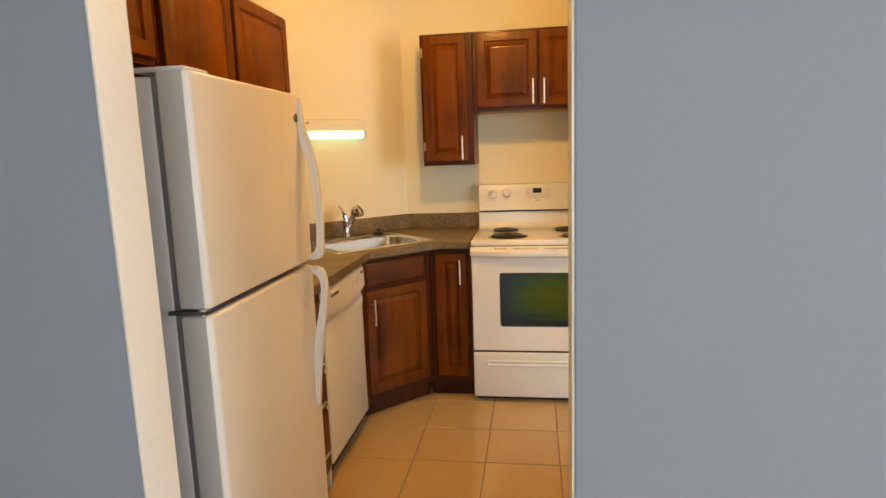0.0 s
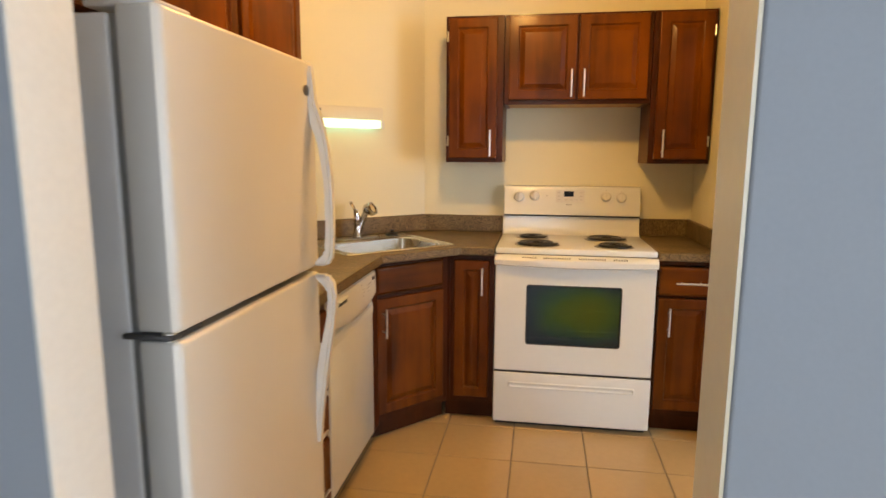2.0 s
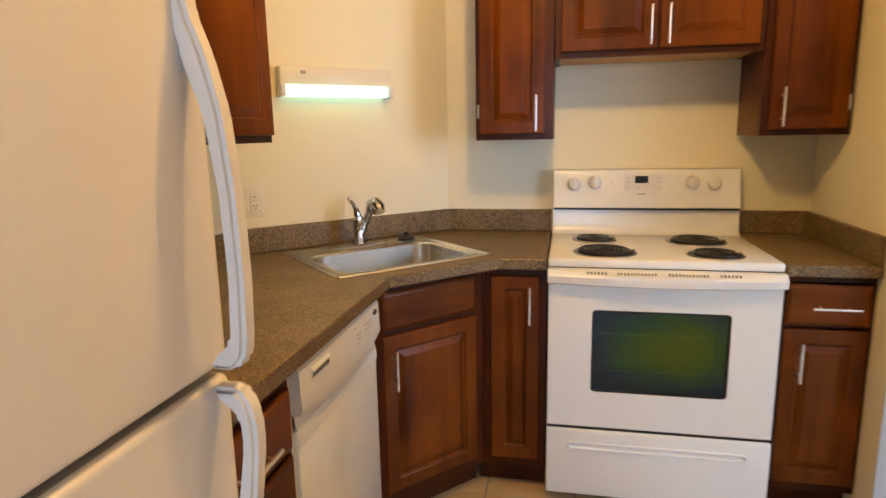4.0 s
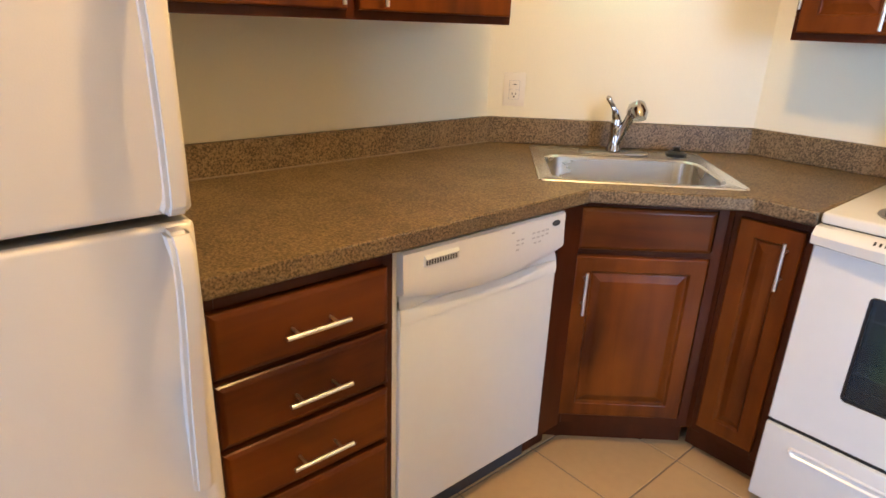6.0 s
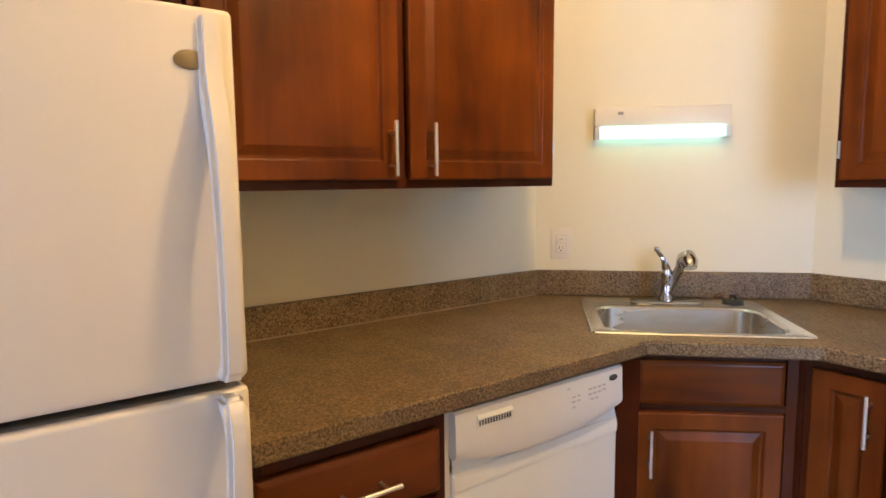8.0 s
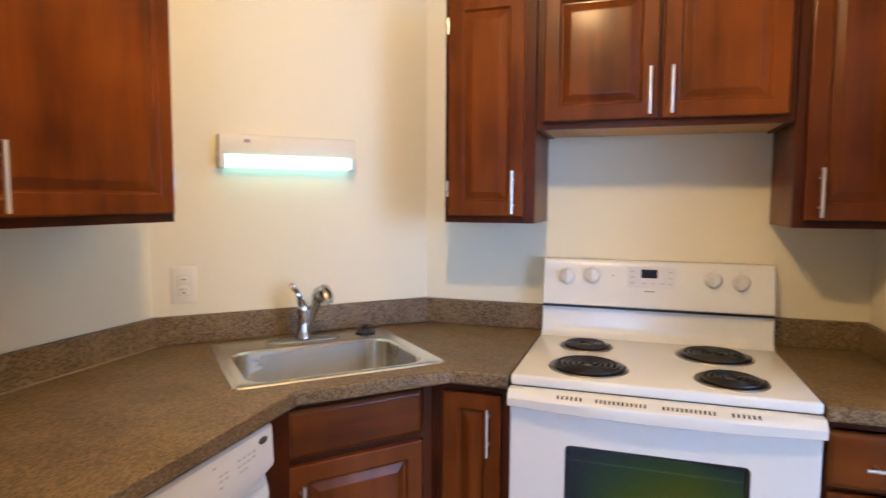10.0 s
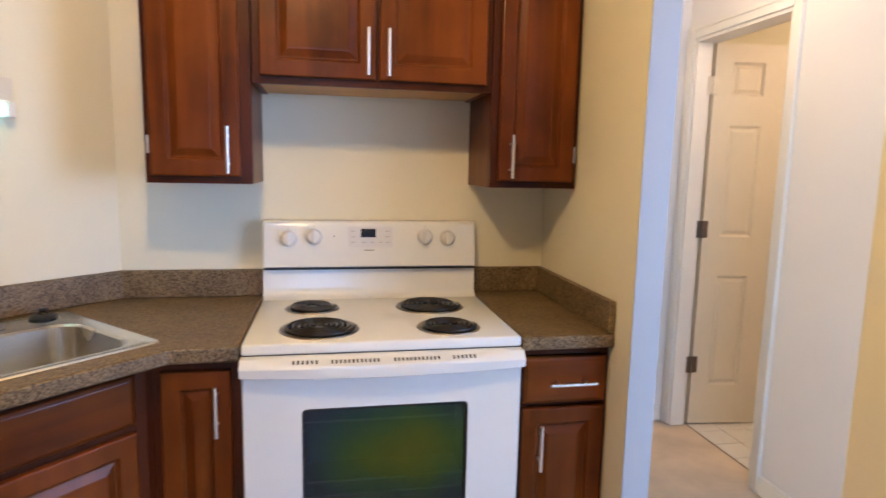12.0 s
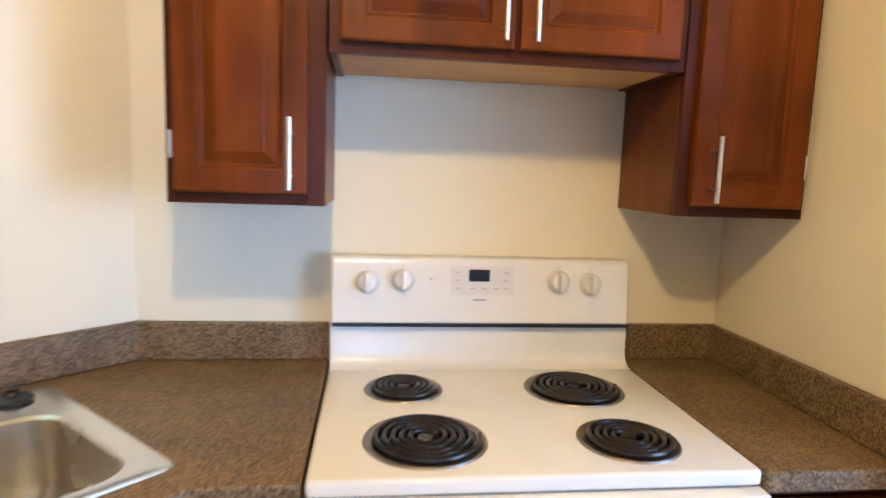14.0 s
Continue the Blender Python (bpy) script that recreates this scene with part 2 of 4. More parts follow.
def rod(bm, a, b, r, n=10):
    a, b = Vector(a), Vector(b)
    m = Matrix.Translation((a + b) / 2) @ (b - a).to_track_quat("Z", "Y").to_matrix().to_4x4()
    bmesh.ops.create_cone(bm, cap_ends=True, segments=n, radius1=r, radius2=r, depth=(b - a).length, matrix=m)
    return bm


def lathe(bm, profile, n=28, m=Matrix()):
    """Turns rows of (radius, height) round the z axis."""
    rings = [[bm.verts.new(m @ Vector((r * math.cos(2 * math.pi * k / n), r * math.sin(2 * math.pi * k / n), z))) for k in range(n)] for r, z in profile]
    for a, b in zip(rings, rings[1:]):
        for k in range(n):
            bm.faces.new((a[k], a[(k + 1) % n], b[(k + 1) % n], b[k]))
    bm.faces.new(rings[-1])
    return bm


def tube(bm, points, radius, n=8):
    """A round bar along points; radius a number or one for each point."""
    points = [Vector(p) for p in points]
    radii = radius if isinstance(radius, (list, tuple)) else [radius] * len(points)
    rings = []
    for k, p in enumerate(points):
        along = (points[min(k + 1, len(points) - 1)] - points[max(k - 1, 0)]).normalized()
        side = along.cross(Vector((0, 0, 1)) if abs(along.z) < 0.9 else Vector((0, 1, 0))).normalized()
        up = side.cross(along)
        rings.append([bm.verts.new(p + radii[k] * (math.cos(2 * math.pi * j / n) * side + math.sin(2 * math.pi * j / n) * up)) for j in range(n)])
    for a, b in zip(rings, rings[1:]):
        for j in range(n):
            bm.faces.new((a[j], a[(j + 1) % n], b[(j + 1) % n], b[j]))
    bm.faces.new(rings[0]), bm.faces.new(rings[-1])
    return bm


def band(bm, rows, half):
    """A flat bar of width 2*half in x, through rows of (y front, y back, z)."""
    rings = [[bm.verts.new((x, y, z)) for x, y in ((-half, f), (half, f), (half, b), (-half, b))] for f, b, z in rows]
    for a, b in zip(rings, rings[1:]):
        for j in range(4):
            bm.faces.new((a[j], a[(j + 1) % 4], b[(j + 1) % 4], b[j]))
    bm.faces.new(rings[0]), bm.faces.new(rings[-1])
    bmesh.ops.recalc_face_normals(bm, faces=bm.faces)
    return bm


def rounded(x0, x1, y0, y1, r, n=5):
    """The corner points of a rectangle with round corners."""
    out = []
    for cx, cy, start in ((x1 - r, y1 - r, 0), (x0 + r, y1 - r, 90), (x0 + r, y0 + r, 180), (x1 - r, y0 + r, 270)):
        for k in range(n + 1):
            a = radians(start + 90 * k / n)
            out.append((cx + r * math.cos(a), cy + r * math.sin(a)))
    return out


def bridge(bm, a, b):
    for j in range(len(a)):
        bm.faces.new((a[j], a[(j + 1) % len(a)], b[(j + 1) % len(a)], b[j]))


def prism(bm, x0, x1, outline):
    """An outline of (y, z) drawn out from x0 to x1."""
    ends = [[bm.verts.new((x, y, z)) for y, z in outline] for x in (x0, x1)]
    bridge(bm, ends[0], ends[1]), bm.faces.new(ends[0]), bm.faces.new(ends[1])
    return bm


def smooth(bm, degrees=35):
    for f in bm.faces:
        f.smooth = True
    for e in bm.edges:
        if len(e.link_faces) == 2 and e.calc_face_angle(0) > radians(degrees):
            e.smooth = False
    return bm


def mesh_of(name, bm, mat, soft=True):
    bmesh.ops.recalc_face_normals(bm, faces=bm.faces)
    if soft:
        smooth(bm)
    me = bpy.data.meshes.new(name)
    bm.to_mesh(me)
    bm.free()
    me.materials.append(mat)
    return me


def part(name, bm, mat, parent, label="", at=None, soft=True):
    ob = new(name, mesh_of(name, bm, mat, soft))
    ob.parent = parent
    if at is not None:
        ob.matrix_local = at
    return tagged(ob, label)


def repeat(name, me, parent, at):
    ob = new(name, me)
    ob.parent = parent
    ob.matrix_local = at
    return ob


def thing(name, m, label, category, group=""):
    ob = new(name)
    ob.empty_display_size = 0.1
    ob.matrix_world = m
    return tagged(ob, label, category, group)


def whole(name, bm, mat, label, category, m=Matrix(), group=""):
    ob = new(name, mesh_of(name, bm, mat))
    ob.matrix_world = m
    return tagged(ob, label, category, group)


def setting(name, bm, mat, label=""):
    return tagged(new(name, mesh_of(name, bm, mat, False)), label, "", "", "structure")


# ---- the rooms ----
TOP = 2.44
setting("wall_north", boxed(-1.675, 0.775, 0.0, 0.12, 0, TOP), PAINT)
setting("wall_west", boxed(-1.675, -1.555, -2.855, 0.0, 0, TOP), PAINT)
corner = bmesh.new()
low = [corner.verts.new((x, y, 0)) for x, y in ((-1.555, -0.70), (-0.855, 0.0), (-1.555, 0.0))]
high = [corner.verts.new((v.co.x, v.co.y, TOP)) for v in low]
bridge(corner, low, high), corner.faces.new(low), corner.faces.new(high)
setting("wall_corner", corner, PAINT)
setting("wall_east_stub", boxed(0.665, 0.745, -0.735, 0.0, 0, TOP, 0.003), PAINT)
setting("wall_east", boxed(0.665, 0.775, -2.855, -1.44, 0, TOP, 0.003), PAINT)
setting("wall_east_header", boxed(0.665, 0.745, -1.44, -0.735, 2.10, TOP), PAINT)
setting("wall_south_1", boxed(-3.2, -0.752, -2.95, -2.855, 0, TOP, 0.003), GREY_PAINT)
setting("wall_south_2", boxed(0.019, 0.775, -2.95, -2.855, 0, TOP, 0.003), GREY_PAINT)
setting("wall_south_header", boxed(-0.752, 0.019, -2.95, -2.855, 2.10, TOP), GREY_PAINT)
setting("opening_lining_1", boxed(-0.752, -0.748, -2.952, -2.853, 0, 2.10), LINING)
setting("opening_lining_2", boxed(0.015, 0.0195, -2.9465, -2.853, 0, 2.10), SATIN)
# added skin over the stub end, weaker daylight put into its colour
setting("opening_lining_3", boxed(0.664, 0.746, -0.739, -0.735, 0, 2.10), DIMMED_END)
# hall and bathroom
setting("hall_wall_end", boxed(0.775, 1.69, 0.73, 0.85, 0, TOP), HALL_PAINT)
setting("hall_wall_1", boxed(1.69, 1.770, 0.655, 0.85, 0, TOP), HALL_PAINT)
setting("hall_wall_2", boxed(1.69, 1.80, -1.30, 0.0, 0, TOP), HALL_PAINT)
setting("hall_wall_header", boxed(1.69, 1.80, 0.0, 0.655, 2.05, TOP), HALL_PAINT)
setting("hall_wall_3", boxed(1.80, 4.6, -1.30, -1.18, 0, TOP), GREY_PAINT)
setting("hall_wall_4", boxed(0.655, 0.775, 0.12, 0.85, 0, TOP), PAINT)
setting("bathroom_wall_1", boxed(1.80, 3.4, 0.85, 0.97, 0, TOP), PAINT)
setting("bathroom_wall_2", boxed(3.3, 3.42, -1.18, 0.85, 0, TOP), PAINT)
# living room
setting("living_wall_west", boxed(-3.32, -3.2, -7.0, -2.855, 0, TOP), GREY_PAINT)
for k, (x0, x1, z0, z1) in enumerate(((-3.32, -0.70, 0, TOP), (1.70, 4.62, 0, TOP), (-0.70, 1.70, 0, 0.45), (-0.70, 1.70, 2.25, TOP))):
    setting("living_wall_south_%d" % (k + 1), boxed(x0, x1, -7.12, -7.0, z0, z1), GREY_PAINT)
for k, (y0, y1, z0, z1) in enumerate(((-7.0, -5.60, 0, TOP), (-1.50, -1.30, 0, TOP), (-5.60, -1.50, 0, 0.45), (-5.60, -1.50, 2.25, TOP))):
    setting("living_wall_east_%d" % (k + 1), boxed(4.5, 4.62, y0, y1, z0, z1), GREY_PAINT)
setting("ceiling", boxed(-3.32, 4.62, -7.12, 0.97, TOP, TOP + 0.1), CEILING)
setting("carpet", boxed(-3.32, 4.62, -7.12, 0.97, -0.1, -0.004), CARPET, "beige cut-pile carpet")


def window(name, m, w, h):
    ob = tagged(new(name), "white-framed window with clear glass", "", "", "structure")
    ob.matrix_world = m
    frame_bm = bmesh.new()
    for x0, x1, z0, z1 in ((0, 0.05, 0, h), (w - 0.05, w, 0, h), (0.05, w - 0.05, 0, 0.05), (0.05, w - 0.05, h - 0.05, h), (w / 2 - 0.025, w / 2 + 0.025, 0.05, h - 0.05)):
        box(frame_bm, x0, x1, 0.03, 0.08, z0, z1, 0.004)
    part("window_frame", frame_bm, TRIM, ob)
    for x0, x1 in ((0.05, w / 2 - 0.025), (w / 2 + 0.025, w - 0.05)):
        pane = part("pane", boxed(x0, x1, 0.05, 0.056, 0.05, h - 0.05), PANE, ob)
        pane.visible_shadow = False


window("window_1", pose(4.5, -1.50, 0.45, 0, 0, -90), 4.1, 1.80)
window("window_2", pose(1.70, -7.0, 0.45, 0, 0, 180), 2.4, 1.80)


def casing(name, y0, y1, z1, x):
    """The moulded frame round a doorway in a wall along y, on its face that looks to -x."""
    ob = tagged(new(name), "white moulded door casing", "", "", "structure")
    for a, b, z0, zt in ((y0 - 0.06, y0 - 0.004, 0, z1 + 0.06), (y1 + 0.004, y1 + 0.06, 0, z1 + 0.06), (y0 - 0.004, y1 + 0.004, z1 + 0.004, z1 + 0.06)):
        bm = boxed(x - 0.012, x, a, b, z0, zt, 0.004)
        if zt - z0 > 1:
            outer = (a, a + 0.018) if a < y0 - 0.03 else (b - 0.018, b)
            box(bm, x - 0.018, x - 0.012, outer[0], outer[1], z0, zt, 0.003)
        else:
            box(bm, x - 0.018, x - 0.012, a, b, zt - 0.018, zt, 0.003)
        part("trim", bm, TRIM, ob)
    for a, b, z0, zt in ((y0 - 0.004, y0 + 0.012, 0, z1), (y1 - 0.012, y1 + 0.004, 0, z1), (y0 + 0.012, y1 - 0.012, z1 - 0.012, z1 + 0.004)):
        part("jamb", boxed(x - 0.002, x + (0.082 if b > y1 and a > y0 + 0.1 else 0.112), a, b, z0, zt), TRIM, ob)
    return ob


casing("door_casing", 0.0, 0.655, 2.05, 1.69)
setting("baseboard_1", boxed(1.676, 1.69, -1.30, -0.064, 0, 0.085, 0.004), TRIM)
setting("baseboard_2", boxed(0.775, 1.672, 0.716, 0.73, 0, 0.085, 0.004), TRIM)
setting("baseboard_3", boxed(1.676, 1.69, 0.716, 0.73, 0, 0.085, 0.004), TRIM)


def rings_panel(bm, x0, x1, z0, z1, steps, back):
    """A board whose front is stepped inwards by rows of (inset, y)."""
    loops = []
    for inset, y in ((0.0, back), *steps):
        loops.append([bm.verts.new(p) for p in ((x0 + inset, y, z0 + inset), (x1 - inset, y, z0 + inset), (x1 - inset, y, z1 - inset), (x0 + inset, y, z1 - inset))])
    for a, b in zip(loops, loops[1:]):
        bridge(bm, a, b)
    bm.faces.new(loops[0]), bm.faces.new(loops[-1])
    return bm


def panel_door():
    """The six-panel bathroom door, which stands open."""
    w, h, t = 0.660, 2.025, 0.035
    door = thing("door_1", pose(1.790, 0.636, 0.012, 0, 0, -6), "cream six-panel interior door standing open into bathroom", "door")
    door["kind"] = "structure"
    leaf = bmesh.new()
    cols, rows = ((0.095, 0.270), (0.390, 0.565)), ((0.215, 0.825), (1.035, 1.615), (1.765, 1.935))
    xs = [0, *[v for c in cols for v in c], w]
    zs = [0, *[v for r in rows for v in r], h]
    for i in range(5):
        for j in range(7):
            if i % 2 and j % 2:
                continue
            box(leaf, xs[i], xs[i + 1], 0, t, zs[j], zs[j + 1])
    part("leaf", leaf, CREAM, door, soft=False)
    for x0, x1 in cols:
        for z0, z1 in rows:
            part("panel", rings_panel(bmesh.new(), x0, x1, z0, z1, ((0.0, 0.0), (0.012, 0.010), (0.018, 0.010), (0.034, 0.003)), 0.03), CREAM, door, soft=False)
    for z in (0.335, 1.075, 1.815):
        bm = boxed(-0.034, 0.026, -0.003, 0.0, z - 0.045, z + 0.045, 0.001)
        rod(bm, (-0.008, -0.006, z - 0.047), (-0.008, -0.006, z + 0.047), 0.006)
        part("hinge", bm, BROWNED if z < 1.5 else CREAM, door, "browned metal butt hinge" if z < 1.5 else "butt hinge painted over in cream")
    bm = lathe(bmesh.new(), ((0.03, 0.0), (0.03, 0.008), (0.011, 0.012), (0.011, 0.035), (0.026, 0.045), (0.028, 0.06), (0.015, 0.07)), 20, pose(w - 0.065, 0, 0.95, 90))
    part("knob", bm, NICKEL, door)


panel_door()

# ---- kitchen cabinets ----


def bar_pull(length, upright):
    """A round bar handle on two posts, 34 mm off the face at y = 0."""
    bm, h = bmesh.new(), length / 2
    ends = [(0, -0.034, -h), (0, -0.034, h)] if upright else [(-h, -0.034, 0), (h, -0.034, 0)]
    rod(bm, *ends, 0.0052, 12)
    for s in (-0.6, 0.6):
        p = Vector((0, 0, s * h) if upright else (s * h, 0, 0))
        rod(bm, p, p + Vector((0, -0.034, 0)), 0.0034, 8)
    return mesh_of("handle", bm, NICKEL)


PULL_UP, PULL_ACROSS = bar_pull(0.137, True), bar_pull(0.142, False)
STEPS = ((0.0, -0.0155), (0.0015, -0.0185), (0.005, -0.020), (0.046, -0.020), (0.0485, -0.0188), (0.051, -0.0135), (0.054, -0.0105), (0.058, -0.0105), (0.062, -0.0118), (0.076, -0.0172), (0.080, -0.0186), (0.085, -0.0190))


def cabinet_door(parent, x0, x1, z0, z1, pull=None, hinge=None):
    door = part("door", rings_panel(bmesh.new(), x0, x1, z0, z1, [(i * min(1.0, (x1 - x0) * 5.8), y) for i, y in STEPS], 0.0), CHERRY, parent, soft=False)
    if pull:
        repeat("handle", PULL_UP, door, pose(pull[0], -0.02, pull[1]))["label"] = "brushed nickel bar handle"
    if hinge is not None:
        for z in (z0 + 0.09, z1 - 0.09):
            bm = boxed(hinge - 0.004, hinge + 0.004, -0.006, 0.0, z - 0.022, z + 0.022, 0.002)
            rod(bm, (hinge, -0.010, z - 0.026), (hinge, -0.010, z + 0.026), 0.004, 8)
            part("hinge", bm, NICKEL, door)
    return door


def drawer(parent, x0, x1, z0, z1, pull=None, name="drawer"):
    front = part(name, rings_panel(bmesh.new(), x0, x1, z0, z1, ((0.0, -0.012), (0.003, -0.0158), (0.010, -0.0192), (0.014, -0.020)), 0.0), CHERRY_ACROSS, parent, soft=False)
    if pull:
        repeat("handle", PULL_ACROSS, front, pose(pull - 0.006, -0.02, (z0 + z1) / 2 - 0.004))["label"] = "brushed nickel bar handle"
    return front


def face_frame(parent, w, z0, z1, rails, stiles, side=0.035):
    bm = bmesh.new()
    for a, b in ((0, side), (w - side, w), *stiles):
        box(bm, a, b, 0.0, 0.019, z0, z1, 0.0008, 1)
    for a, b in rails:
        edges = [side, *[v for s in stiles for v in s], w - side]
        for l, r in zip(edges[::2], edges[1::2]):
            box(bm, l, r, 0.0, 0.019, a, b)
    return part("face_frame", bm, DARKWOOD, parent)


UPPER = "wall cabinets with raised-panel doors"


def upper_cabinet(m, w, depth, z0, z1, doors, label, under=DARKWOOD):
    """A wall cabinet; doors: rows of (left, right, handle x, hinge x)."""
    ob = thing("wall_cabinet", m, label, "cabinet", UPPER)
    for x in (0, w - 0.016):
        part("side_panel", boxed(x, x + 0.016, 0.019, depth, z0, z1, 0.001, 1), CHERRY, ob)
    part("top_panel", boxed(0.016, w - 0.016, 0.019, depth, z1 - 0.016, z1), CHERRY, ob)
    part("back_panel", boxed(0.016, w - 0.016, depth - 0.008, depth, z0 + 0.02, z1 - 0.016), CHERRY, ob)
    part("bottom", boxed(0.016, w - 0.016, 0.019, depth - 0.008, z0 + 0.004, z0 + 0.02), under, ob)
    stiles = [((doors[0][1] + doors[1][0]) / 2 - 0.012, (doors[0][1] + doors[1][0]) / 2 + 0.012)] if len(doors) == 2 else []
    face_frame(ob, w, z0, z1, ((z0, z0 + 0.035), (z1 - 0.035, z1)), stiles)
    for x0, x1, hx, hinge in doors:
        cabinet_door(ob, x0, x1, z0 + 0.022, z1 - 0.012, (hx, z0 + 0.100), hinge)
    return ob


U0, U1 = 1.322, 2.07
upper_cabinet(pose(-0.680, -0.305, 0), 0.302, 0.303, U0, U1, [(0.016, 0.268, 0.238, 0.010)], "narrow cherry-stained wall cabinet beside the range")
upper_cabinet(pose(-0.374, -0.305, 0), 0.732, 0.303, 1.622, U1, [(0.022, 0.364, 0.340, None), (0.376, 0.714, 0.402, None)], "wide cherry-stained wall cabinet above the range", RAWWOOD)
upper_cabinet(pose(0.362, -0.305, 0), 0.296, 0.303, U0, U1, [(0.026, 0.280, 0.062, 0.286)], "narrow cherry-stained wall cabinet against side wall")
LEFT = 90
upper_cabinet(pose(-1.236, -2.015, 0, 0, 0, LEFT), 1.072, 0.317, 1.335, U1, [(0.020, 0.496, 0.466, 0.014), (0.528, 1.055, 0.586, 1.062)], "cherry-stained double wall cabinet above the counter")
upper_cabinet(pose(-1.236, -2.79, 0, 0, 0, LEFT), 0.765, 0.317, 1.70, U1, [(0.020, 0.374, 0.345, None), (0.390, 0.745, 0.420, None)], "cherry-stained wall cabinet above the refrigerator")

BASE = "base cabinets under the worktop"


def base_body(ob, w, depth, kick=0.06):
    for x in (0, w - 0.016):
        outline = ((0.019, 0.10), (0.019, 0.868), (depth, 0.868), (depth, 0.0), (kick, 0.0), (kick, 0.10))
        part("side_panel", prism(bmesh.new(), x, x + 0.016, outline), DARKWOOD, ob)
    part("bottom", boxed(0.016, w - 0.016, 0.019, depth, 0.10, 0.116), DARKWOOD, ob)
    part("back_panel", boxed(0.016, w - 0.016, depth - 0.01, depth, 0.116, 0.868), DARKWOOD, ob)
    part("toe_kick", boxed(0.016, w - 0.016, kick, kick + 0.015, 0.0, 0.10), DARKWOOD, ob)


# four drawers beside the refrigerator
unit = thing("drawer_cabinet", pose(-0.895, -2.045, 0, 0, 0, LEFT), "cherry-stained base cabinet with four drawers beside refrigerator", "cabinet", BASE)
base_body(unit, 0.425, 0.655)
face_frame(unit, 0.425, 0.10, 0.872, ((0.10, 0.135), (0.84, 0.872), (0.685, 0.70), (0.53, 0.55), (0.38, 0.395)), [], 0.03)
for z0, z1 in ((0.702, 0.838), (0.548, 0.688), (0.394, 0.534), (0.13, 0.380)):
    drawer(unit, 0.012, 0.402, z0, z1, 0.218)

# corner sink cabinet, set across the corner
sink_unit = thing("sink_cabinet", pose(-0.919, -0.943, 0, 0, 0, 48), "cherry-stained corner sink base cabinet with one door", "cabinet", BASE)
W = 0.446
body = bmesh.new()
box(body, 0, W, 0.019, 0.035, 0.10, 0.868)
part("body", body, DARKWOOD, sink_unit)
part("toe_kick", boxed(-0.035, W + 0.012, 0.055, 0.070, 0.0, 0.10), DARKWOOD, sink_unit)
face_frame(sink_unit, W, 0.10, 0.872, ((0.10, 0.145), (0.852, 0.872), (0.70, 0.722)), [], 0.03)
drawer(sink_unit, 0.014, 0.406, 0.722, 0.852, None, "false_drawer_front")
cabinet_door(sink_unit, 0.014, 0.406, 0.142, 0.702, (0.044, 0.592))
filler = whole("filler_panel", prism(bmesh.new(), 0, 0.100, ((0, 0.10), (0, 0.872), (0.019, 0.872), (0.019, 0.11), (0.07, 0.11), (0.07, 0.0), (0.055, 0.0), (0.055, 0.10))), DARKWOOD, "dark cherry filler strip between dishwasher and sink cabinet", "panel", pose(-0.895, -1.042, 0, 0, 0, LEFT))

unit = thing("base_cabinet", pose(-0.638, -0.605, 0), "narrow cherry-stained base cabinet beside the range", "cabinet", BASE)
base_body(unit, 0.253, 0.58, 0.055)
face_frame(unit, 0.253, 0.10, 0.872, ((0.10, 0.145), (0.84, 0.872)), [(0.031, 0.070)], 0.03)
cabinet_door(unit, 0.053, 0.229, 0.135, 0.846, (0.195, 0.745))

unit = thing("base_cabinet", pose(0.385, -0.605, 0), "narrow cherry-stained base cabinet with drawer and door", "cabinet", BASE)
base_body(unit, 0.280, 0.58)
face_frame(unit, 0.280, 0.10, 0.872, ((0.10, 0.145), (0.85, 0.872), (0.695, 0.71)), [], 0.03)
drawer(unit, 0.012, 0.268, 0.706, 0.846, 0.160)
cabinet_door(unit, 0.012, 0.268, 0.135, 0.692, (0.062, 0.583))

# ---- worktops ----


def slab(outline, hole, z0, z1):
    bm = bmesh.new()
    edges = []
    for loop in (outline, hole):
        vs = [bm.verts.new((x, y, z1)) for x, y in loop]
        edges += [bm.edges.new((vs[k], vs[(k + 1) % len(vs)])) for k in range(len(vs))] if vs else []
    bmesh.ops.triangle_fill(bm, edges=edges, use_beauty=True)
    out = bmesh.ops.extrude_face_region(bm, geom=list(bm.faces))
    bmesh.ops.translate(bm, verts=[v for v in out["geom"] if isinstance(v, bmesh.types.BMVert)], vec=(0, 0, z0 - z1))
    return bm


def soften(ob, width):
    mod = ob.modifiers.new("edges", "BEVEL")
    mod.width, mod.segments, mod.limit_method, mod.angle_limit = width, 3, "ANGLE", radians(40)


def diag(u, v):
    """Across the corner: u along the diagonal wall, v towards it."""
    return (u - v) / 2 ** 0.5, (u + v) / 2 ** 0.5


C0, C1, BS = 0.874, 0.914, 1.010
SINK = (-1.432, -0.822, 0.004, 0.530)
top = thing("worktop", Matrix(), "brown granite-print laminate worktop running round the corner", "worktop")
hole = [diag(u, v) for u, v in rounded(SINK[0] + 0.02, SINK[1] - 0.02, SINK[2] + 0.02, SINK[3] - 0.02, 0.03, 2)]
outline = [(-0.865, -2.043), (-0.865, -0.960), (-0.550, -0.645), (-0.386, -0.645), (-0.386, -0.002), (-0.856, -0.002), (-1.553, -0.699), (-1.553, -2.043)]
soften(part("slab", slab(outline, hole, C0, C1), LAMINATE, top), 0.006)
q = 0.02 * math.tan(radians(22.5))
strip = [(-1.553, -2.043), (-1.533, -2.043), (-1.533, -0.699 - q), (-0.856 + q, -0.022), (-0.386, -0.022), (-0.386, -0.002), (-0.856, -0.002), (-1.553, -0.699)]
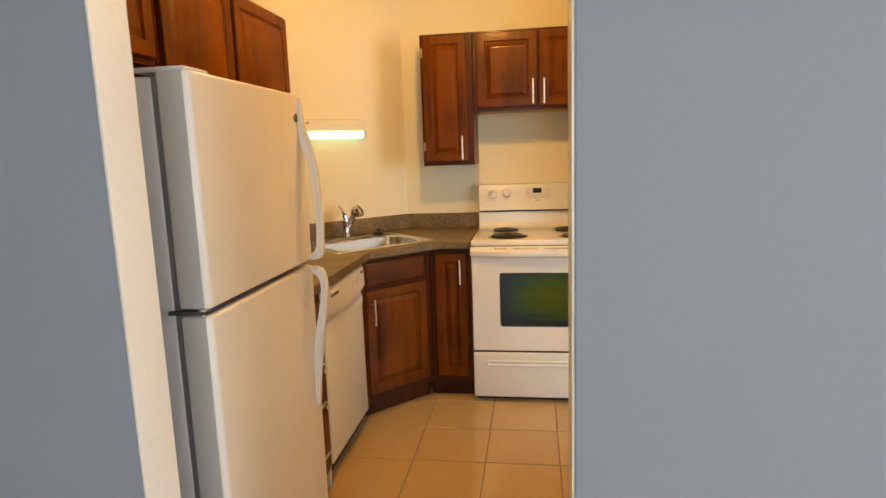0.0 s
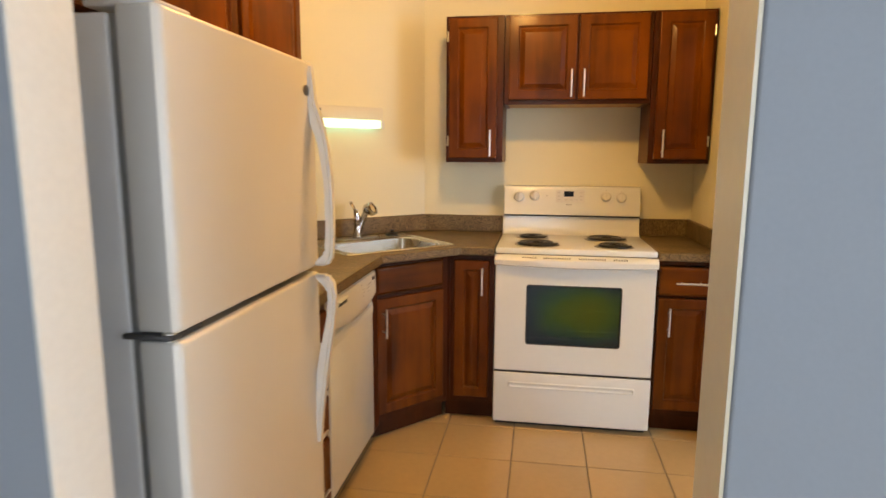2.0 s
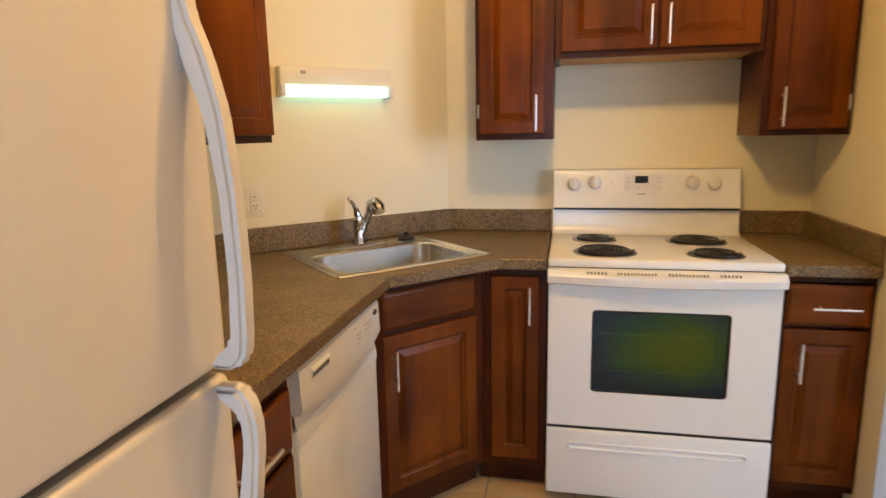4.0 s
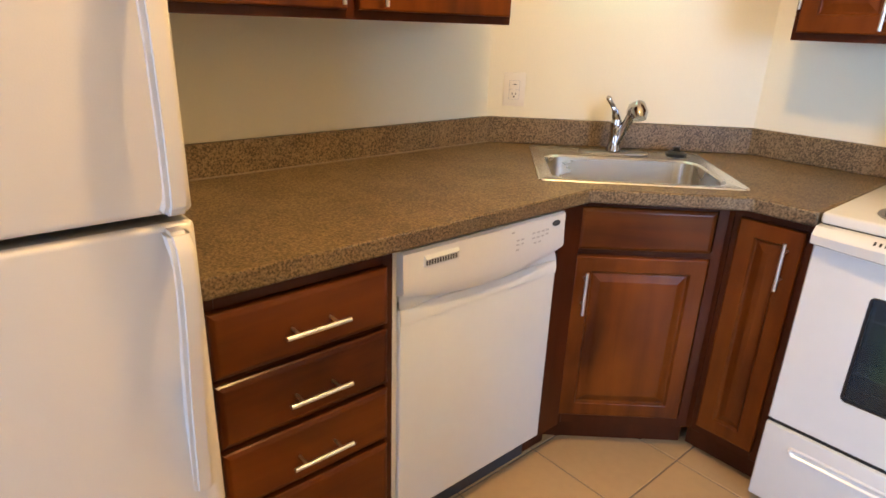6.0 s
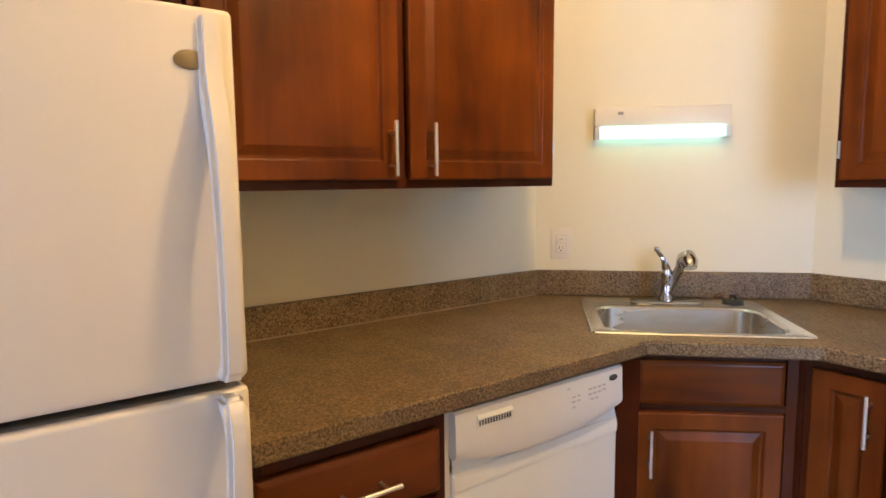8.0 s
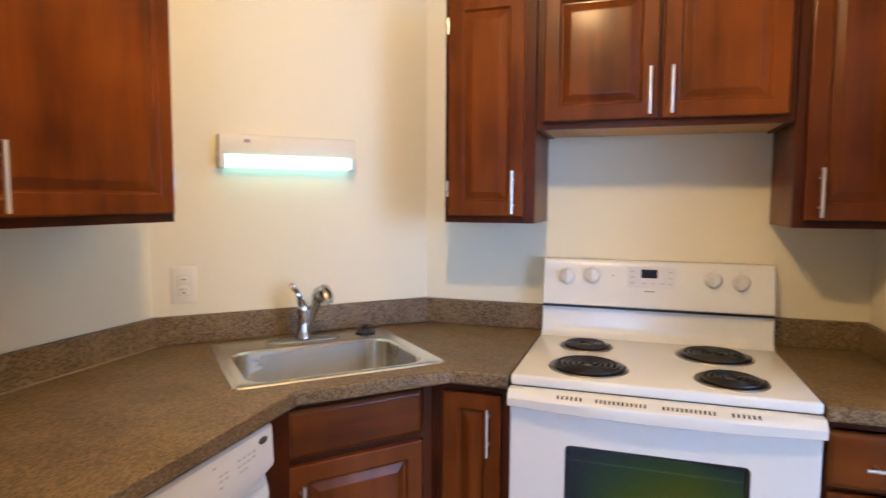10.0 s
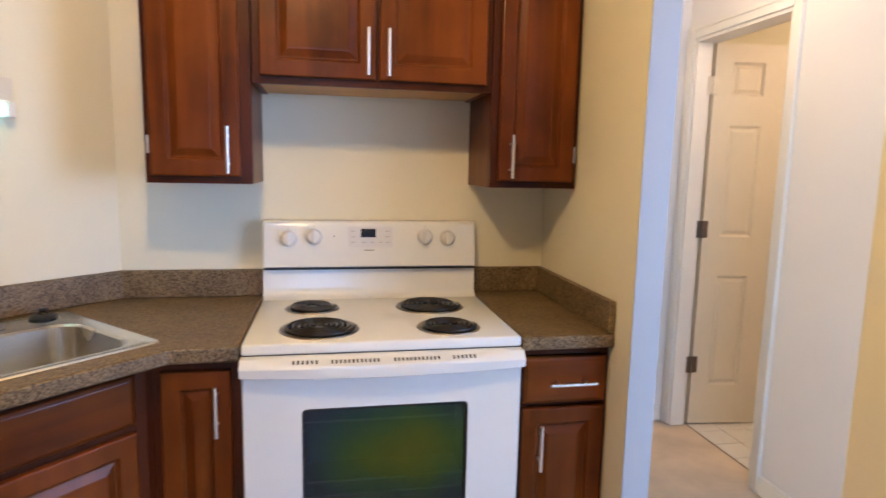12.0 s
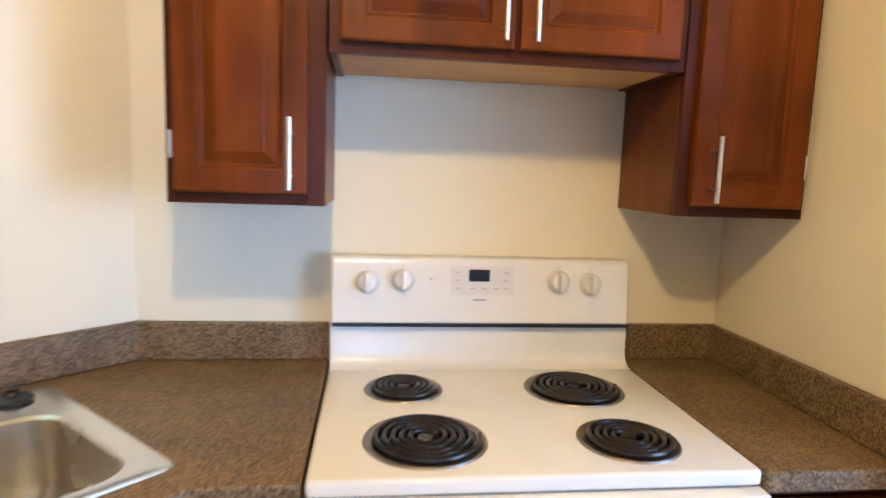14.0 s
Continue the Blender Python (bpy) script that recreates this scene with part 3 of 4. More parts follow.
soften(part("backsplash", slab(strip, [], C1 + 0.0005, BS), LAMINATE, top), 0.003)
caulk = [(-1.533, -2.040), (-1.529, -2.040), (-1.529, -0.705 - q), (-1.533, -0.699 - q)]
part("caulk_line", slab(caulk, [], C1 + 0.0003, C1 + 0.004), CAULK, top, "thin line of sealant")
side = thing("worktop", Matrix(), "short brown granite-print laminate worktop between range and wall", "worktop")
soften(part("slab", slab([(0.386, -0.645), (0.663, -0.645), (0.663, -0.002), (0.386, -0.002)], [], C0, C1), LAMINATE, side), 0.006)
strip = [(0.386, -0.022), (0.643, -0.022), (0.643, -0.640), (0.663, -0.640), (0.663, -0.002), (0.386, -0.002)]
soften(part("backsplash", slab(strip, [], C1 + 0.0005, BS), LAMINATE, side), 0.003)

# ---- sink, tap, stopper ----
sink = thing("sink", pose(0, 0, C1, 0, 0, 45), "stainless steel single-bowl sink set across the corner", "sink")
u0, u1, v0, v1 = SINK
bm = bmesh.new()
rings = []
for inset, z, r, basin in ((0, 0.0008, 0.02, 0), (0.002, 0.0045, 0.02, 0), (0.007, 0.0050, 0.02, 0), (0.012, 0.0022, 0.018, 0), (0, 0.002, 0.07, 1), (0.006, -0.004, 0.07, 1), (0.010, -0.12, 0.066, 1), (0.025, -0.155, 0.06, 1), (0.06, -0.168, 0.05, 1), (0.17, -0.172, 0.02, 1)):
    a = (u0 + inset, u1 - inset, v0 + inset, v1 - inset) if not basin else (u0 + 0.042 + inset, u1 - 0.042 - inset, v0 + 0.035 + inset, v1 - 0.135 - inset)
    rings.append([(x, y, z) for x, y in rounded(*a, r, 6)])
loops = [[bm.verts.new(v) for v in ring] for ring in rings]
for a, b in zip(loops[4:], loops[5:]):
    bridge(bm, a, b)
bm.faces.new(loops[-1])
part("bowl", bm, BOWL, sink)
bm = bmesh.new()
loops = [[bm.verts.new(v) for v in ring] for ring in rings[:5]]
for a, b in zip(loops, loops[1:]):
    bridge(bm, a, b)
part("rim", bm, STEEL, sink)
bm = lathe(bmesh.new(), ((0.055, 0.002), (0.05, 0.005), (0.035, 0.003), (0.02, 0.001)), 24, Matrix.Translation(((u0 + u1) / 2, (v0 + v1) / 2 - 0.05, -0.172)))
part("drain", bm, CHROME, sink)

tap = thing("kitchen_tap", pose(*diag(-1.135, 0.462), C1 + 0.004, 0, 0, 45) @ Matrix.Diagonal((1.15, 1.15, 1.19, 1)), "polished chrome pull-out tap with side lever", "tap")
bm = bmesh.new()
loops = [[bm.verts.new((x, y, z)) for x, y in rounded(-0.108 + i, 0.108 - i, -0.0255 + i, 0.0255 - i, 0.0252 - i, 5)] for i, z in ((0, 0), (0.001, 0.003), (0.004, 0.005), (0.010, 0.0065), (0.018, 0.0072), (0.024, 0.0075))]
for a, b in zip(loops, loops[1:]):
    bridge(bm, a, b)
bm.faces.new(loops[-1])
# chrome plate coloured darker, its dark reflections put into the metal's colour
part("base_plate", bm, DARK_METAL, tap)
bm = lathe(bmesh.new(), ((0.023, 0.008), (0.021, 0.018), (0.0165, 0.030), (0.0160, 0.072), (0.0178, 0.084), (0.015, 0.100), (0.007, 0.107)), 20)
part("body", bm, CHROME, tap)
bm = tube(bmesh.new(), [(0.0, -0.004, 0.02), (0.015, -0.006, 0.055), (0.029, -0.010, 0.092), (0.042, -0.016, 0.124)], [0.0125, 0.0125, 0.0135, 0.016], 12)
part("spout", bm, CHROME, tap)
bm = tube(bmesh.new(), [(0.039, -0.013, 0.117), (0.045, -0.020, 0.133), (0.050, -0.034, 0.138), (0.053, -0.050, 0.126), (0.054, -0.058, 0.112)], [0.018, 0.0235, 0.026, 0.025, 0.020], 14)
part("spray_head", bm, CHROME, tap)
bm = tube(bmesh.new(), [(0.0, 0.0, 0.098), (-0.006, -0.002, 0.112), (-0.010, -0.003, 0.126), (-0.018, -0.005, 0.140), (-0.028, -0.008, 0.152), (-0.035, -0.011, 0.162), (-0.039, -0.013, 0.165)], [0.0135, 0.0115, 0.0090, 0.0070, 0.0066, 0.0080, 0.0050], 10)
part("lever", bm, CHROME, tap)
bm = lathe(bmesh.new(), ((0.036, 0.0), (0.037, 0.006), (0.030, 0.012), (0.014, 0.015), (0.010, 0.022), (0.014, 0.028), (0.008, 0.031)), 20)
whole("sink_stopper", bm, BLACK, "black rubber sink stopper lying on sink rim", "stopper", pose(*diag(-0.905, 0.485), C1 + 0.004))

# ---- wall light and socket on the corner wall ----
WALL = 0.855 / 2 ** 0.5
lamp = thing("wall_light", pose(*diag(-1.148, WALL), 1.50, 0, 0, 45), "white fluorescent strip light, lit, above the sink", "wall light")
part("housing", boxed(-0.235, 0.235, -0.050, 0, 0.044, 0.112, 0.006), IVORY, lamp)
part("diffuser", boxed(-0.215, 0.215, -0.058, -0.001, 0.002, 0.043, 0.010, 3), TUBE, lamp, "glowing greenish-white diffuser")
for x in (-0.235, 0.216):
    part("end_cap", boxed(x, x + 0.019, -0.060, 0, 0.0, 0.0435, 0.003), PLASTIC, lamp)
part("switch", boxed(-0.155, -0.135, -0.056, -0.050, 0.085, 0.096, 0.002), PRINT, lamp)

socket = thing("wall_socket", pose(*diag(-1.497, WALL), 1.112, 0, 0, 45), "white wall plate with switch above socket", "socket")
part("plate", boxed(-0.040, 0.040, -0.006, 0, -0.061, 0.061, 0.003), IVORY, socket)
part("insert_gap", boxed(-0.0195, 0.0195, -0.0066, -0.0058, -0.0365, 0.0325), FAINT, socket)
part("switch", boxed(-0.018, 0.018, -0.010, -0.006, 0.0, 0.031, 0.002), IVORY, socket)
part("outlet", boxed(-0.018, 0.018, -0.009, -0.006, -0.035, -0.001, 0.002), IVORY, socket)
for x, z, w, h in ((-0.007, -0.015, 0.0022, 0.009), (0.006, -0.015, 0.0022, 0.008), (0.0, -0.026, 0.005, 0.005), (0.0, 0.018, 0.014, 0.002)):
    part("slot", boxed(x - w / 2, x + w / 2, -0.0108, -0.0088, z - h / 2, z + h / 2), SLOT, socket)

# ---- range ----
cooker = thing("range", pose(0, -0.64, 0), "white free-standing electric range with four coil burners", "range")
R = 0.378
shell = bmesh.new()
for b in ((-R, -0.312, 0.02, 0.60, 0.03, 0.89), (0.312, R, 0.02, 0.60, 0.03, 0.89), (-0.312, 0.312, 0.02, 0.60, 0.03, 0.318), (-0.312, 0.312, 0.02, 0.60, 0.812, 0.89), (-0.312, 0.312, 0.512, 0.60, 0.318, 0.812)):
    box(shell, *b)
part("body", shell, ENAMEL, cooker)
bm = boxed(-R - 0.002, R + 0.002, -0.004, 0.61, 0.888, 0.918, 0.008, 3)
prism(bm, -R + 0.001, R - 0.001, ((0.520, 0.9175), (0.538, 0.920), (0.551, 0.927), (0.559, 0.938), (0.563, 0.955), (0.566, 1.021), (0.612, 1.021), (0.612, 0.9175)))
part("cooktop", bm, ENAMEL, cooker)
part("gap_strip", boxed(-R + 0.004, R - 0.004, 0.55, 0.612, 1.019, 1.026), BLACK, cooker)
bm = bmesh.new()
prof = [(0.556, 1.026), (0.560, 1.034), (0.574, 1.172), (0.582, 1.186), (0.612, 1.190), (0.636, 1.185), (0.636, 1.026)]
ends = [[bm.verts.new((x, y, z)) for y, z in prof] for x in (-R, R)]
bridge(bm, ends[0], ends[1]), bm.faces.new(ends[0]), bm.faces.new(ends[1])
panel = part("control_panel", bm, ENAMEL, cooker)
soften(panel, 0.006)
TILT = pose(0, 0.5672, 1.103, -5.8)


def on_panel(x, z):
    """A pose on the sloping control panel, z counted from its middle."""
    return TILT @ pose(x, 0, z)


knob_bm = lathe(bmesh.new(), ((0.0285, 0.0), (0.0280, 0.004), (0.0255, 0.007), (0.0245, 0.014), (0.0215, 0.019), (0.0195, 0.021)), 28, pose(0, 0, 0, 90))
knob_me = mesh_of("knob", knob_bm, PLASTIC)
grip_me = mesh_of("grip", boxed(-0.006, 0.006, -0.034, -0.018, -0.0235, 0.0235, 0.003), PLASTIC)
ring_me = mesh_of("dial_ring", lathe(bmesh.new(), ((0.0302, 0.0), (0.0302, 0.0012), (0.0275, 0.0012)), 24, pose(0.001, 0, 0, 90)), PALEPRINT)
mark_me = mesh_of("dial_mark", boxed(-0.0016, 0.0016, -0.0008, 0, 0.032, 0.037), FAINT)
for x, z in ((-0.291, 0.024), (-0.204, 0.031), (0.190, 0.031), (0.274, 0.026)):
    k = repeat("knob", knob_me, cooker, on_panel(x, z))
    for nm, me in (("grip", grip_me), ("dial_ring", ring_me), ("dial_mark", mark_me)):
        repeat(nm, me, k, Matrix())
part("display_panel", boxed(-0.084, 0.073, -0.0012, 0, -0.006, 0.066), PALEPRINT, cooker, "", on_panel(0, 0))
part("display", boxed(-0.040, 0.013, -0.003, 0, 0.028, 0.058, 0.001), LCD, cooker, "dark clock display", on_panel(0, 0))
key_me = mesh_of("key_print", boxed(-0.007, 0.007, -0.0018, -0.001, -0.002, 0.002), FAINT)
for x, z in ((-0.068, 0.050), (-0.068, 0.030), (-0.068, 0.010), (-0.030, 0.010), (0.0, 0.010), (0.030, 0.010), (0.055, 0.050), (0.055, 0.030), (0.055, 0.010)):
    repeat("key_print", key_me, cooker, on_panel(x, z))
part("badge", boxed(-0.028, 0.006, -0.001, 0, -0.020, -0.016), PRINT, cooker, "", on_panel(0, 0))
part("indicator", boxed(-0.137, -0.132, -0.001, 0, 0.030, 0.035), PRINT, cooker, "", on_panel(0, 0))

for bx, by, r in ((-0.207, 0.395, 0.078), (-0.181, 0.135, 0.104), (0.180, 0.385, 0.104), (0.193, 0.118, 0.085)):
    m = pose(bx, by, 0.918)
    burner = part("drip_pan", lathe(bmesh.new(), ((r + 0.009, 0.0), (r + 0.007, 0.0035), (r + 0.001, 0.0035), (r - 0.004, 0.001), (r * 0.5, 0.0005), (0.012, 0.0005)), 40), DARK_METAL, cooker, "dull chrome drip pan", m)
    turns = 4 if r < 0.09 else 5
    pts = []
    for k in range(turns * 22 + 1):
        a = 2 * math.pi * k / 22
        rr = 0.020 + (r - 0.0255) * k / (turns * 22)
        pts.append((rr * math.cos(a), rr * math.sin(a), 0.0078))
    bm = tube(bmesh.new(), pts, 0.0054, 8)
    part("coil", bm, COIL, burner, "black spiral heating coil")
    part("pan_centre", lathe(bmesh.new(), ((r - 0.008, 0.0025), (r * 0.5, 0.002), (0.02, 0.002), (0.014, 0.008), (0.006, 0.009)), 30), PAN, burner)

# oven door with its lip handle, window and the cavity behind
door = bmesh.new()
D0, D1 = -0.018, 0.012
for x0, x1, z0, z1 in ((-R, -0.226, 0.302, 0.868), (0.226, R, 0.302, 0.868), (-0.226, 0.226, 0.302, 0.440), (-0.226, 0.226, 0.742, 0.868)):
    box(door, x0, x1, D0 + 0.006, D1, z0, z1)
oven = part("oven_door", door, ENAMEL, cooker)
bm = bmesh.new()
outer = [[bm.verts.new((x, D0 + 0.006 - d, z)) for x, z in rounded(-R + i, R - i, 0.302 + i, 0.868 - i, 0.012, 3)] for d, i in ((0, 0), (0.006, 0.004))]
inner = [[bm.verts.new((x, D0 + d, z)) for x, z in rounded(-0.226, 0.226, 0.440, 0.742, 0.014, 3)] for d in (0.0, 0.010)]
bridge(bm, outer[0], outer[1]), bridge(bm, outer[1], inner[0]), bridge(bm, inner[0], inner[1])
part("door_skin", bm, ENAMEL, oven)
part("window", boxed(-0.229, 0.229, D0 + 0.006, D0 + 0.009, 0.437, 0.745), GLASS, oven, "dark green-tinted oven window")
bm = bmesh.new()
for x0, x1, z0, z1 in ((-0.226, -0.218, 0.440, 0.742), (0.218, 0.226, 0.440, 0.742), (-0.218, 0.218, 0.440, 0.447), (-0.218, 0.218, 0.735, 0.742)):
    box(bm, x0, x1, D0 + 0.003, D0 + 0.0055, z0, z1)
part("window_border", bm, BLACK, oven)
# curved lip along the door's top
bm = bmesh.new()
cols = 24
rows_ = []
for k in range(cols + 1):
    x = -R - 0.002 + (2 * R + 0.004) * k / cols
    s = 1 - (2 * k / cols - 1) ** 2
    low_z = 0.836 - 0.006 * s
    out_y = -0.046 - 0.016 * s
    rows_.append([bm.verts.new((x, y, z)) for y, z in ((0.005, 0.885), (-0.026, 0.885), (out_y + 0.003, 0.870), (out_y, 0.864), (out_y + 0.004, low_z + 0.006), (out_y + 0.018, low_z), (D0 + 0.004, low_z - 0.002), (0.005, low_z))])
for a, b in zip(rows_, rows_[1:]):
    bridge(bm, a, b)
bm.faces.new(rows_[0]), bm.faces.new(rows_[-1])
handle = part("handle", bm, ENAMEL, oven)
slot_me = mesh_of("vent_slot", boxed(-0.0025, 0.0025, -0.0065, 0.0065, -0.002, 0.0006), SLOT)
for first, last, count in ((-0.245, -0.186, 6), (-0.146, -0.026, 12), (0.018, 0.136, 12), (0.178, 0.236, 6)):
    for k in range(count):
        x = first + (last - first) * k / (count - 1)
        s = 1 - (x / (R + 0.002)) ** 2
        front = -0.043 - 0.016 * s
        repeat("vent_slot", slot_me, handle, pose(x, (front - 0.026) / 2, 0.8775, math.degrees(math.atan2(0.015, -0.026 - front))))
part("upper_gap", boxed(-R + 0.003, R - 0.003, 0.004, 0.02, 0.868, 0.890), BLACK, cooker)
part("lower_gap", boxed(-R + 0.003, R - 0.003, -0.012, 0.02, 0.290, 0.304), BLACK, cooker)
bm = boxed(-R, R, -0.024, 0.02, 0.035, 0.292, 0.006, 3)
drawer_front = part("storage_drawer", bm, ENAMEL, cooker)
bm = bmesh.new()
loops = [[bm.verts.new((x, y, z)) for x, z in rounded(-0.305 + i, 0.305 - i, 0.215 + i, 0.248 - i, 0.012 - i * 0.3, 3)] for i, y in ((0, -0.0235), (0.003, -0.030), (0.008, -0.030), (0.013, -0.0235))]
for a, b in zip(loops, loops[1:]):
    bridge(bm, a, b)
part("pull_rim", bm, ENAMEL, drawer_front)
part("kick_plate", boxed(-R + 0.01, R - 0.01, 0.03, 0.05, 0.0, 0.035), BLACK, cooker)
cavity = bmesh.new()
for b in ((-0.30, 0.30, 0.50, 0.51, 0.33, 0.80), (-0.31, -0.30, 0.03, 0.51, 0.33, 0.80), (0.30, 0.31, 0.03, 0.51, 0.33, 0.80), (-0.30, 0.30, 0.03, 0.50, 0.32, 0.33), (-0.30, 0.30, 0.03, 0.50, 0.80, 0.81)):
    box(cavity, *b)
part("oven_cavity", cavity, BLACK, cooker)
for y, z, r in ((0.035, 0.505, 0.003), (0.44, 0.505, 0.003), (0.035, 0.462, 0.002)):
    part("rack_bar", rod(bmesh.new(), (-0.29, y, z), (0.29, y, z), r, 6), NICKEL, cooker)

# ---- dishwasher ----
washer = thing("dishwasher", pose(-0.895, -1.612, 0, 0, 0, LEFT), "white built-in dishwasher under the worktop", "dishwasher")
DW = 0.565
part("body", boxed(0.004, DW - 0.004, 0.03, 0.60, 0.106, 0.868), PLASTIC, washer)
part("side_trim", boxed(-0.014, 0.006, 0.002, 0.03, 0.02, 0.868), PLASTIC, washer)
part("door", boxed(0.006, DW - 0.006, -0.010, 0.03, 0.115, 0.720, 0.005, 3), ENAMEL, washer)
bm = bmesh.new()
cols = []
for k in range(25):
    x = 0.004 + (DW - 0.008) * k / 24
    s = 1 - (2 * k / 24 - 1) ** 2
    zb = 0.757 - 0.036 * s
    cols.append([bm.verts.new((x, y, z)) for y, z in ((0.03, 0.864), (-0.016, 0.864), (-0.022, 0.858), (-0.024, 0.80), (-0.026, zb + 0.014), (-0.022, zb + 0.004), (-0.010 + 0.006 * s, zb), (0.03, zb))])
for a, b in zip(cols, cols[1:]):
    bridge(bm, a, b)
bm.faces.new(cols[0]), bm.faces.new(cols[-1])
console = part("console", bm, PLASTIC, washer)
lip = bmesh.new()
cols = []
for k in range(25):
    x = 0.008 + (DW - 0.016) * k / 24
    s = 1 - (2 * k / 24 - 1) ** 2
    cols.append([lip.verts.new((x, y, z)) for y, z in ((-0.002, 0.759 - 0.036 * s), (-0.002, 0.742 - 0.032 * s), (-0.008, 0.722 - 0.020 * s), (-0.0125, 0.700 - 0.008 * s), (-0.0125, 0.680), (0.0, 0.678))])
for a, b in zip(cols, cols[1:]):
    bridge(lip, a, b)
part("grip_lip", lip, ENAMEL, washer)
vent = part("vent", boxed(0.062, 0.165, -0.0255, -0.02, 0.818, 0.845, 0.001), ENAMEL, console)
vent_me = mesh_of("vent_slot", boxed(-0.0016, 0.0016, -0.0266, -0.024, 0.8215, 0.8325), SLOT)
for k in range(12):
    repeat("vent_slot", vent_me, vent, pose(0.069 + 0.0080 * k, 0, 0))
part("hood", prism(bmesh.new(), 0.063, 0.164, ((-0.0245, 0.846), (-0.0300, 0.8375), (-0.0290, 0.8350), (-0.0245, 0.8350))), ENAMEL, vent)
badge = lathe(bmesh.new(), ((0.016, 0.0), (0.016, 0.002), (0.013, 0.003)), 20, pose(0.522, -0.0235, 0.838, 90) @ Matrix.Diagonal((1, 0.5, 1, 1)))
part("badge", badge, GASKET, console, "dark oval badge")
tiny = mesh_of("button_print", boxed(-0.005, 0.005, -0.0012, 0, -0.0022, 0.0022), FAINT)
for x, z in ((0.352, 0.842), (0.372, 0.818), (0.390, 0.818), (0.372, 0.806), (0.372, 0.792), (0.390, 0.806), (0.432, 0.826), (0.450, 0.826), (0.468, 0.826), (0.486, 0.826), (0.432, 0.812), (0.450, 0.812), (0.468, 0.812), (0.486, 0.814), (0.440, 0.798), (0.458, 0.798)):
    repeat("button_print", tiny, console, pose(x, -0.0238, z))
part("toe_panel", boxed(0.004, DW - 0.004, 0.05, 0.065, 0.0, 0.105), GASKET, washer)

# ---- refrigerator ----
fridge = thing("refrigerator", pose(-0.7325, -2.702, 0, 0, 0, LEFT), "white top-freezer refrigerator beside the opening", "refrigerator")
F = 0.6215
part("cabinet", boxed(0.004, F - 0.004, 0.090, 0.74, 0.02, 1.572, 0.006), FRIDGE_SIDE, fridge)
part("gasket", boxed(0.010, F - 0.010, 0.074, 0.090, 0.12, 1.570), SEAL, fridge)


def fridge_door(name, z0, z1):
    bm = bmesh.new()
    loops = []
    for inset, y in ((0.004, 0.074), (0.0, 0.070), (0.0, 0.014), (0.0016, 0.007), (0.005, 0.0026), (0.010, 0.0006), (0.016, 0.0)):
        loops.append([bm.verts.new((x, y, z)) for x, z in rounded(inset, F - inset, z0 + inset * 0.6, z1 - inset * 0.6, 0.008, 3)])
    for a, b in zip(loops[2:], loops[3:]):
        bridge(bm, a, b)
    bm.faces.new(loops[-1])
    skin = part(name, bm, FRIDGE, fridge)
    bm = bmesh.new()
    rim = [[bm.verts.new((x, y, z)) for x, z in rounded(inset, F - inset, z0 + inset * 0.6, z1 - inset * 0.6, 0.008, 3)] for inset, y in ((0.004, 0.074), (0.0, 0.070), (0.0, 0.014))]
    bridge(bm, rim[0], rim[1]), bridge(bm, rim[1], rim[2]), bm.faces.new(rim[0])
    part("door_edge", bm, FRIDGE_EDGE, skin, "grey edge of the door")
    return skin


freezer, cooler = fridge_door("freezer_door", 1.077, 1.583), fridge_door("fridge_door", 0.130, 1.063)
bm = band(bmesh.new(), [(-0.006, 0.02, 1.544), (-0.010, 0.02, 1.50), (-0.014, 0.012, 1.455), (-0.030, 0.000, 1.41), (-0.044, -0.020, 1.35), (-0.052, -0.032, 1.26), (-0.054, -0.034, 1.16), (-0.051, -0.030, 1.085), (-0.046, -0.004, 1.062), (-0.034, 0.0, 1.052)], 0.015)
bmesh.ops.bevel(bm, geom=list(bm.edges), offset=0.006, segments=2, affect="EDGES")
part("handle", bm, FRIDGE, freezer, "", pose(F - 0.034, 0, 0.032))
bm = band(bmesh.new(), [(-0.034, 0.0, 1.026), (-0.046, -0.004, 1.016), (-0.055, -0.034, 0.988), (-0.056, -0.036, 0.95), (-0.049, -0.026, 0.89), (-0.037, -0.010, 0.82), (-0.025, 0.004, 0.74), (-0.014, 0.012, 0.66), (-0.006, 0.02, 0.57)], 0.015)
bmesh.ops.bevel(bm, geom=list(bm.edges), offset=0.006, segments=2, affect="EDGES")
part("handle", bm, FRIDGE, cooler, "", pose(F - 0.035, 0, 0.036))
bm = boxed(-0.003, 0.085, 0.012, 0.10, 1.0650, 1.0740, 0.002)
hinge = part("middle_hinge", bm, GASKET, fridge, "dark hinge bracket between the doors")
part("pin", rod(bmesh.new(), (0.010, 0.024, 1.0630), (0.010, 0.024, 1.0770), 0.011, 16), NICKEL, hinge, "bright metal hinge pin")
bm = boxed(0.006, 0.105, 0.012, 0.13, 1.580, 1.591, 0.004)
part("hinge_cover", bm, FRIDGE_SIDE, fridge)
badge = lathe(bmesh.new(), ((0.016, 0.0), (0.016, 0.002), (0.012, 0.003)), 20, pose(0.562, 0.0005, 1.512, 90) @ Matrix.Diagonal((1.25, 0.8, 1, 1)))
part("badge", badge, BADGE, freezer, "small oval dull metal badge")
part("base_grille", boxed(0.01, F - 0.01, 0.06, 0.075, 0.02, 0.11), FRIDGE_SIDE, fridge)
for x in (0.05, F - 0.05):
    for y in (0.12, 0.68):
        part("foot", rod(bmesh.new(), (x, y, 0.0), (x, y, 0.022), 0.018, 12), GASKET, fridge)

# ---- ceiling lamps ----


